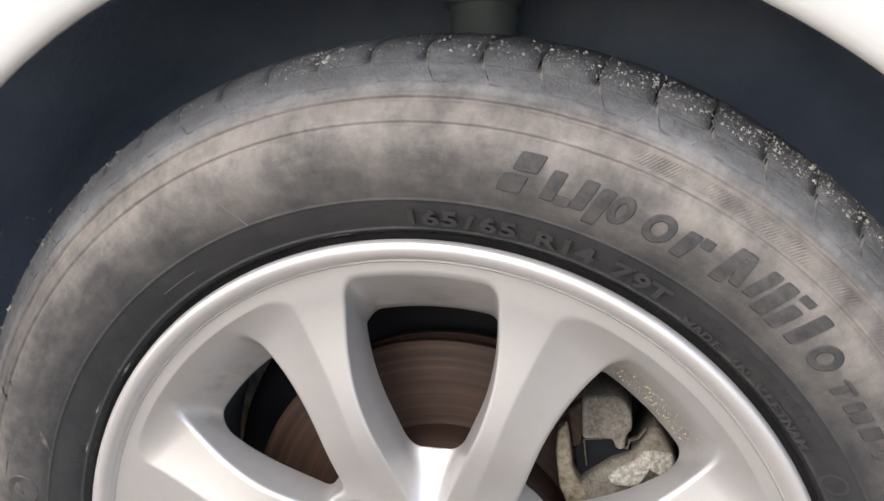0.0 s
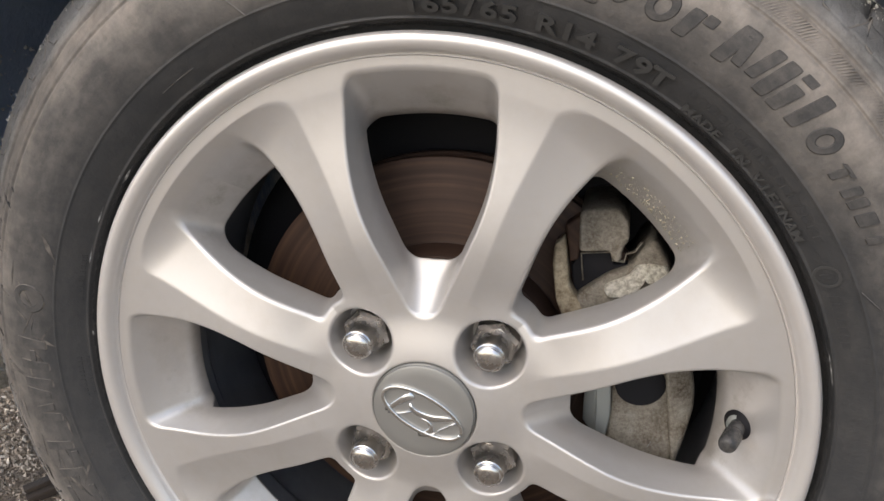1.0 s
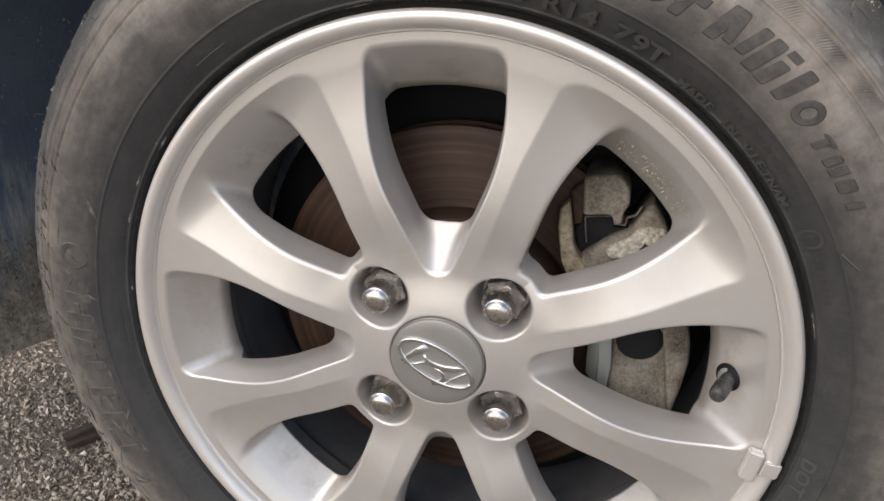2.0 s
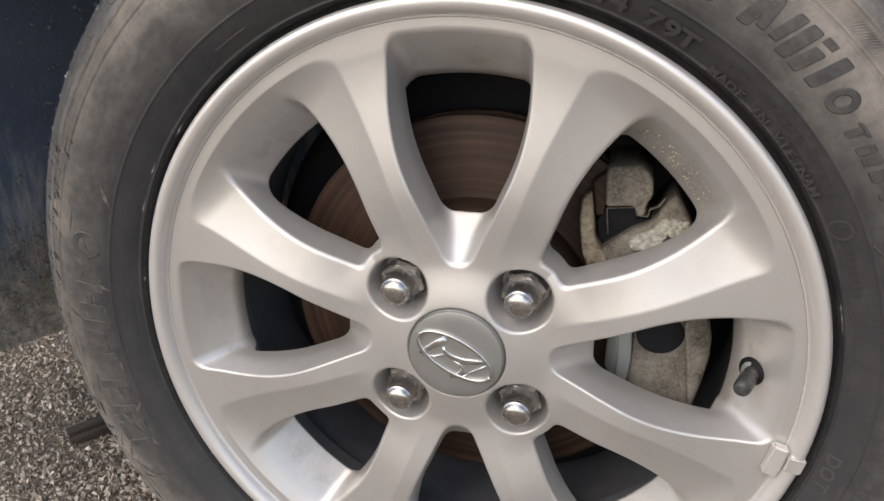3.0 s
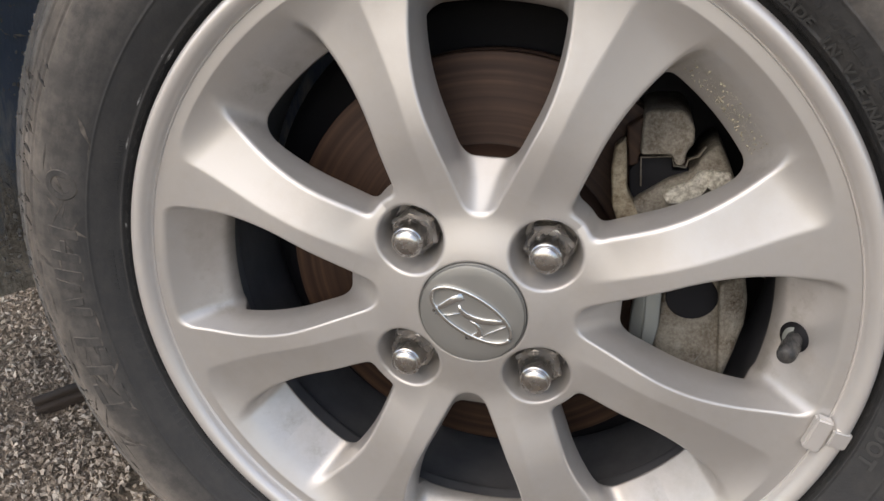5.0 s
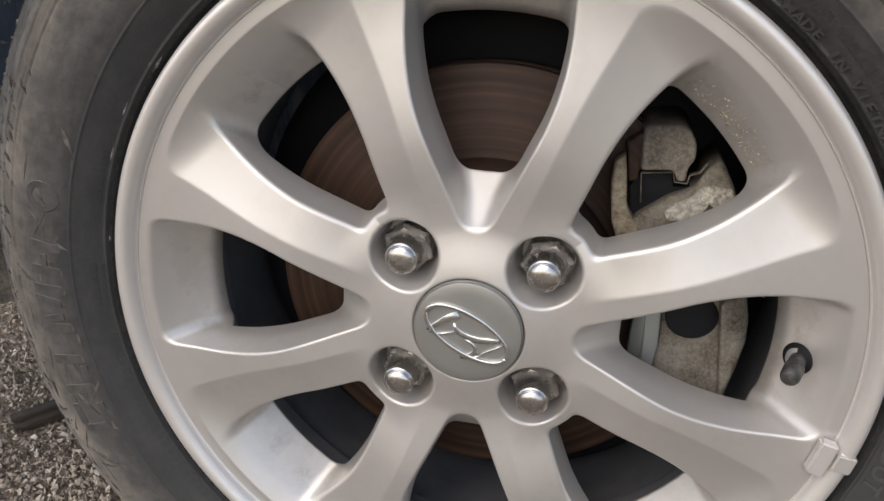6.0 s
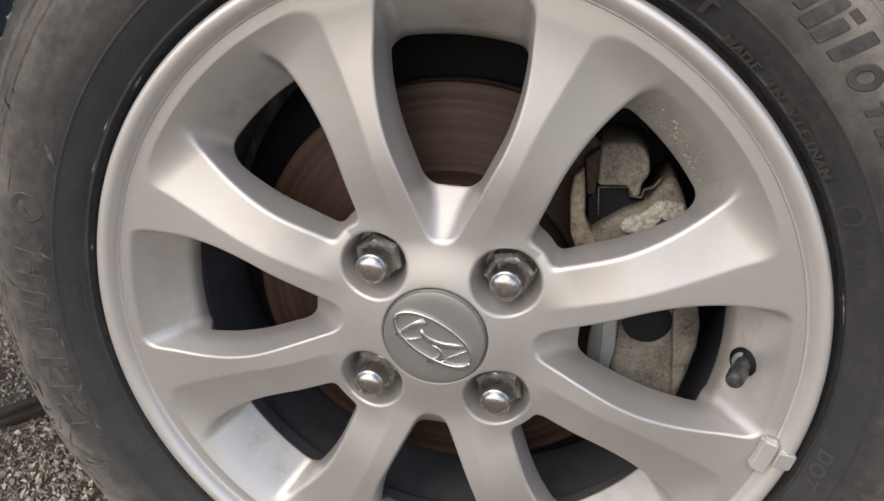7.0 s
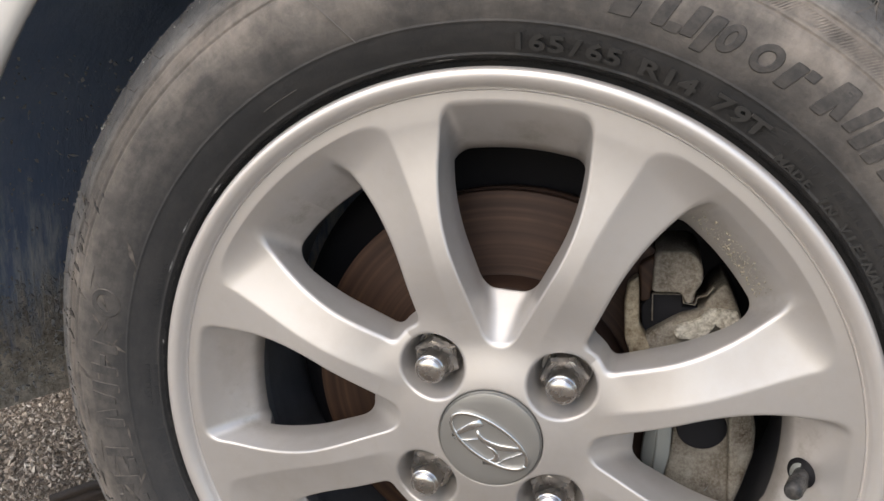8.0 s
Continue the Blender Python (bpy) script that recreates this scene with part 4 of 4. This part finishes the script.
caliper = part("brake_caliper", leaning(slab([(0.0955, 0.006), (0.106, 0.010), (0.122, 0.0125), (0.136, 0.016), (0.1400, 0.002), (0.1405, -0.013), (0.1375, -0.029),
                                              (0.131, -0.052), (0.112, -0.058), (0.0945, -0.040), (0.0962, -0.012)], 0.0470, 0.100, 0.007, 4), 0.115, -0.02, 0.10, 0.18, 0.060),
               IRON, car, "corroded cast brake caliper")
caliper.location = HUB
for name, poly, y0, y1, bev, lean_by, mat, lab in (
        ("flank", [(0.1240, 0.0125), (0.1372, 0.0165), (0.1412, 0.0), (0.1416, -0.013), (0.1380, -0.030), (0.1325, -0.050), (0.1305, -0.037), (0.1275, -0.012)], 0.0455, 0.090, 0.003, (0.55, 0.1), IRON, "brown corroded flank of the caliper"),
        ("slide_housing", [(0.074, 0.0979), (0.0778, 0.100), (0.0916, 0.1017), (0.0958, 0.0995), (0.0997, 0.0937), (0.1002, 0.0861), (0.0969, 0.081), (0.0968, 0.0752),
                           (0.0929, 0.0743), (0.0903, 0.0795), (0.0748, 0.0777)], 0.0465, 0.095, 0.0032, (-0.10, 0.25), IRON, "weathered cast housing"),
        ("slide_web", [(0.0665, 0.090), (0.078, 0.0985), (0.0795, 0.077), (0.0746, 0.0772), (0.0744, 0.0712), (0.0697, 0.0697)], 0.0515, 0.095, 0.0015, (0.0, 0.1), RUST, "rusty web beside the housing"),
        ("bracket_arm", [(0.0618, 0.0809), (0.0668, 0.0853), (0.0687, 0.0737), (0.0705, 0.0578), (0.0783, 0.0462), (0.0806, 0.038), (0.0694, 0.0368), (0.0638, 0.0499), (0.0612, 0.069)], 0.044, 0.055, 0.0018, (0.2, 0.1), TAN, "tan corroded steel bracket arm"),
        ("bracket_casting", [(0.0735, 0.0515), (0.0909, 0.0653), (0.1028, 0.0704), (0.1054, 0.0776), (0.113, 0.0859), (0.1166, 0.0804), (0.1213, 0.0721), (0.1241, 0.0654), (0.1241, 0.0504), (0.118, 0.030), (0.0793, 0.0342)], 0.0485, 0.090, 0.003, (0.05, 0.15), IRON, ""),
        ("machined_face", [(0.0885, 0.0578), (0.0904, 0.061), (0.1015, 0.0661), (0.1053, 0.0714), (0.110, 0.0723), (0.1099, 0.0639), (0.1039, 0.0553), (0.0912, 0.0545)], 0.0442, 0.056, 0.0012, (-0.10, 0.45), CAST, "bright rough cast face"),
        ("rough_corner", [(0.1098, 0.0725), (0.1205, 0.0715), (0.1232, 0.0650), (0.1215, 0.0575), (0.1097, 0.0640)], 0.0462, 0.060, 0.0016, (0.35, 0.35), CAST, "rough cast corner"),
        ("pad_backing", [(0.0756, 0.0747), (0.091, 0.0766), (0.0924, 0.0687), (0.1032, 0.0697), (0.0898, 0.0595), (0.0728, 0.0505), (0.0704, 0.0667)], 0.054, 0.080, 0.001, (0.0, 0.0), BLACK, "black brake pad backing plate"),
        ("lower_web", [(0.0753, 0.0478), (0.0893, 0.0554), (0.0991, 0.0503), (0.0886, 0.0346), (0.0774, 0.0344)], 0.0470, 0.060, 0.0016, (0.0, 0.3), ZINC, "grey lower web of the bracket"),
        ("pad_edge", [(0.0870, 0.004), (0.0958, 0.004), (0.0967, -0.0188), (0.0942, -0.0365), (0.0880, -0.034), (0.0882, -0.015)], 0.0455, 0.060, 0.0012, (0.1, 0.1), ZINC, "grey steel brake pad edge"),
        ("pad_flank", [(0.0825, 0.002), (0.0872, 0.003), (0.0884, -0.015), (0.0882, -0.034), (0.0812, -0.027), (0.0812, -0.015)], 0.0480, 0.060, 0.0008, (-0.5, 0.0), ZINC, ""),
        ("casting_boss", [(0.1062, -0.0286), (0.1195, -0.0262), (0.1236, -0.0312), (0.1192, -0.0385), (0.1065, -0.0394), (0.1045, -0.034)], 0.0452, 0.060, 0.0018, (0.0, 0.25), ZINC, "raised grey boss")):
    mx, mz = (sum(q[k] for q in poly) / len(poly) for k in (0, 1))
    part(name, leaning(slab(poly, y0, y1, bev, 3), mx, mz, *lean_by, (y0 + y1) / 2), mat, caliper, lab)
# no hollow here: a black slab paints the shade of the piston recess
part("recess_shade", leaning(slab(round_outline(0.1120, -0.0005, 0.0140, 0.0122, 26), 0.0462, 0.058, 0.0010, 3), 0.115, -0.02, 0.10, 0.18, 0.052), BLACK, caliper, "black round slab for the shade in the piston recess")
clip = ribbon([(0.0773, 0.0597), (0.0756, 0.0752), (0.0909, 0.0771), (0.0924, 0.0722), (0.0984, 0.0718), (0.0991, 0.0763), (0.1038, 0.0782), (0.1067, 0.0833)], 0.0008, 0.053, 0.0505)
part("spring_clip", clip, IRON, caliper, "thin bent pad spring clip")
for p, q, r in (((0.104, 0.075, -0.060), (0.150, 0.080, 0.030), 0.006),):
    part("brake_hose", rod(p, q, r), RUBBER_CLEAN, caliper, "black rubber brake hose")

# ---- bodywork round the wheel ----
ARCH_R = 0.3262


def arch_ring(parts):
    """Sweeps rows of (extra radius, y) round the arch opening, which widens towards its feet."""
    bm = bmesh.new()
    rows = []
    for i in range(97):
        a = radians(-6 + 190 * i / 96)
        foot = max(0.0, -math.sin(a))
        row = []
        for extra, y in parts:
            r = ARCH_R + extra - 0.018 * abs(math.cos(a)) ** 2 * (1 if extra < 0.05 else 0) + 0.03 * foot
            row.append(bm.verts.new((r * math.cos(a), y, r * math.sin(a))))
        rows.append(row)
    for p, q in zip(rows, rows[1:]):
        for j in range(len(parts) - 1):
            bm.faces.new((p[j], p[j + 1], q[j + 1], q[j]))
    return bm


fender = part("fender", arch_ring([(0.018, -0.008), (0.010, -0.014), (0.0052, -0.020), (0.0020, -0.0258), (0.0004, -0.0290), (0.0006, -0.0315), (0.0022, -0.0336), (0.0050, -0.0348), (0.0090, -0.0352), (0.0130, -0.0353), (0.030, -0.0354), (0.12, -0.0365), (0.22, -0.030), (0.30, -0.012)]), PAINT, car, "white painted fender round the wheel arch")
fender.location = HUB


def liner():
    bm = bmesh.new()
    rows = []
    for i in range(81):
        b = -12 + 202 * i / 80
        row = []
        for k, (extra, y) in enumerate([(0.004, -0.012), (0.000, 0.000), (0.004, 0.030), (0.010, 0.080), (0.008, 0.140), (0.000, 0.190), (-0.03, 0.215), (-0.12, 0.225), (-0.30, 0.228)]):
            a = radians(b + (b - 90) / 102 * 30 * max(y, 0))
            r0 = 0.340 + (0.045 - 0.45 * min(max(y, 0.0), 0.12)) * abs(math.cos(a)) ** 3
            w = 0.005 * math.sin(a * 9 + y * 20) * (1 if k < 6 else 0)
            row.append(bm.verts.new(((r0 + extra + w) * math.cos(a), y, (r0 + extra + w) * math.sin(a))))
        rows.append(row)
    for p, q in zip(rows, rows[1:]):
        for j in range(len(p) - 1):
            bm.faces.new((p[j], p[j + 1], q[j + 1], q[j]))
    return bm


arch_liner = part("arch_liner", liner(), LINER, car, "black plastic wheel arch liner splashed with dried mud")
arch_liner.location = HUB
part("strut", rod((0.007, 0.150, 0.270), (0.007, 0.165, 0.350), 0.0200, 40), DULL, arch_liner, "grey suspension strut in the wheel well")
part("strut_collar", rod((0.007, 0.1505, 0.2985), (0.007, 0.1525, 0.3080), 0.0225, 40), DULL, arch_liner, "collar of the suspension strut")
part("well_panel", slab([(-0.36, -0.21), (0.40, -0.21), (0.38, 0.20), (0.20, 0.34), (-0.20, 0.34), (-0.38, 0.20)], 0.226, 0.240, 0.004), BLACK, arch_liner, "dark inner panel of the wheel well")

# rest of the car: closes the space above and behind the wheel
def body_shell():
    """Plain closed body behind the fender: a short hatchback outline with notches for the wheels."""
    def notch(cx):
        return [(cx + 0.40 * math.cos(radians(a)), 0.26 + 0.40 * math.sin(radians(a))) for a in range(188, -9, -14)]
    outline = [(-0.60, 0.34), (-0.56, 0.27), (-0.43, 0.25)] + notch(0.0) + [(0.45, 0.20), (1.92, 0.20)] + notch(2.36) + [(2.86, 0.34), (2.92, 0.62), (2.84, 0.96), (2.62, 1.40), (2.30, 1.50), (1.30, 1.52),
               (1.00, 1.44), (0.42, 1.02), (-0.10, 0.93), (-0.46, 0.80), (-0.62, 0.64), (-0.66, 0.48)]
    bm = bmesh.new()
    rows = []
    for y, lean in ((0.0, 0.10), (0.06, 0.02), (1.44, 0.02), (1.50, 0.10)):
        mid = 0.75
        rows.append([bm.verts.new((x, y + (mid - y) * (0.16 * max(0.0, z - 0.95) / 0.5 + (lean * 0.1 if z > 0.6 else 0)), z)) for x, z in outline])
    n = len(outline)
    for p, q in zip(rows, rows[1:]):
        for j in range(n):
            bm.faces.new((p[j], p[(j + 1) % n], q[(j + 1) % n], q[j]))
    bm.faces.new(rows[0])
    bm.faces.new(rows[-1][::-1])
    return bm


shell = part("body_shell", body_shell(), PAINT, car)
sharp_edges(shell.data, 30)


def on_liner(rng, low=177, high=191):
    """A spot on the front of the arch liner, between two angles."""
    a = radians(rng.uniform(low, high))
    y = rng.uniform(0.0, 0.15)
    r = 0.340 + (0.045 - 0.45 * min(y, 0.12)) * abs(math.cos(a)) ** 3 + float(np.interp(y, [0.0, 0.03, 0.08, 0.14, 0.19], [0.0, 0.004, 0.010, 0.008, 0.0])) + 0.005 * math.sin(a * 9 + y * 20)
    return np.array([(r - 0.001) * math.cos(a), y, (r - 0.001) * math.sin(a)])


tagged(part("mud_splash", crumbs(1500, 23, on_liner, lambda g: 0.0008 + 0.0032 * g.random() ** 4), MUD, arch_liner, "lumps of dried mud stuck to the liner"), kind="stuff")

tagged(part("mud_spatter", crumbs(900, 31, lambda g: on_liner(g, 150, 181), lambda g: 0.0005 + 0.0026 * g.random() ** 4), MUD, arch_liner, "dry flecks of splashed mud on the liner"), kind="stuff")

# ---- ground ----
def ground_sheet():
    bm = bmesh.new()
    xs = [-60, -20, -6, -2.5] + [-1.6 + 0.04 * i for i in range(61)] + [1.4, 2.5, 6, 20, 60]
    ys = [-60, -20, -6, -2] + [-0.8 + 0.04 * i for i in range(56)] + [2.0, 4, 10, 30, 60]
    g = [[bm.verts.new((x, y, 0.010 * noise.noise((x * 5, y * 5, 0)) * (1 if abs(x) < 3 else 0) + (0.006 if x < -0.3 else 0.0) - 0.004)) for y in ys] for x in xs]
    for i in range(len(xs) - 1):
        for j in range(len(ys) - 1):
            bm.faces.new((g[i][j], g[i + 1][j], g[i + 1][j + 1], g[i][j + 1]))
    return bm


tagged(part("ground", ground_sheet(), SOIL, None, "brown bare earth ground strewn with gravel"), category="ground", kind="structure")


def gravel_spot(rng):
    x, y = -0.18 - 0.95 * rng.random() ** 1.5, -0.15 + 1.0 * rng.random() ** 1.4
    return np.array([x, y, 0.010 * noise.noise((x * 5, y * 5, 0)) + (0.006 if x < -0.3 else 0) - 0.003])


tagged(part("gravel", crumbs(92000, 11, gravel_spot, lambda g: 0.0014 + 0.0046 * g.random() ** 2.6), STONE, None, "loose brown and grey gravel chips on the ground"), category="gravel", kind="stuff")

stick = tagged(new("stick"), "short dark split stick lying on the gravel", "stick")
stick.location = (-0.434, 0.163, 0.006)
stick.rotation_euler = (0, radians(-3), radians(48))
for dz, dy, ln in ((0.0, 0.0, 0.070), (0.004, 0.009, 0.062)):
    bm = slab([(0, -0.004), (ln * 0.4, -0.0045), (ln, -0.003), (ln + 0.003, 0.002), (ln * 0.5, 0.0045), (-0.003, 0.003)], -0.005, 0.005, 0.0012)
    p = part("splinter", bm, BARK, stick)
    p.location = (0, dy, dz)
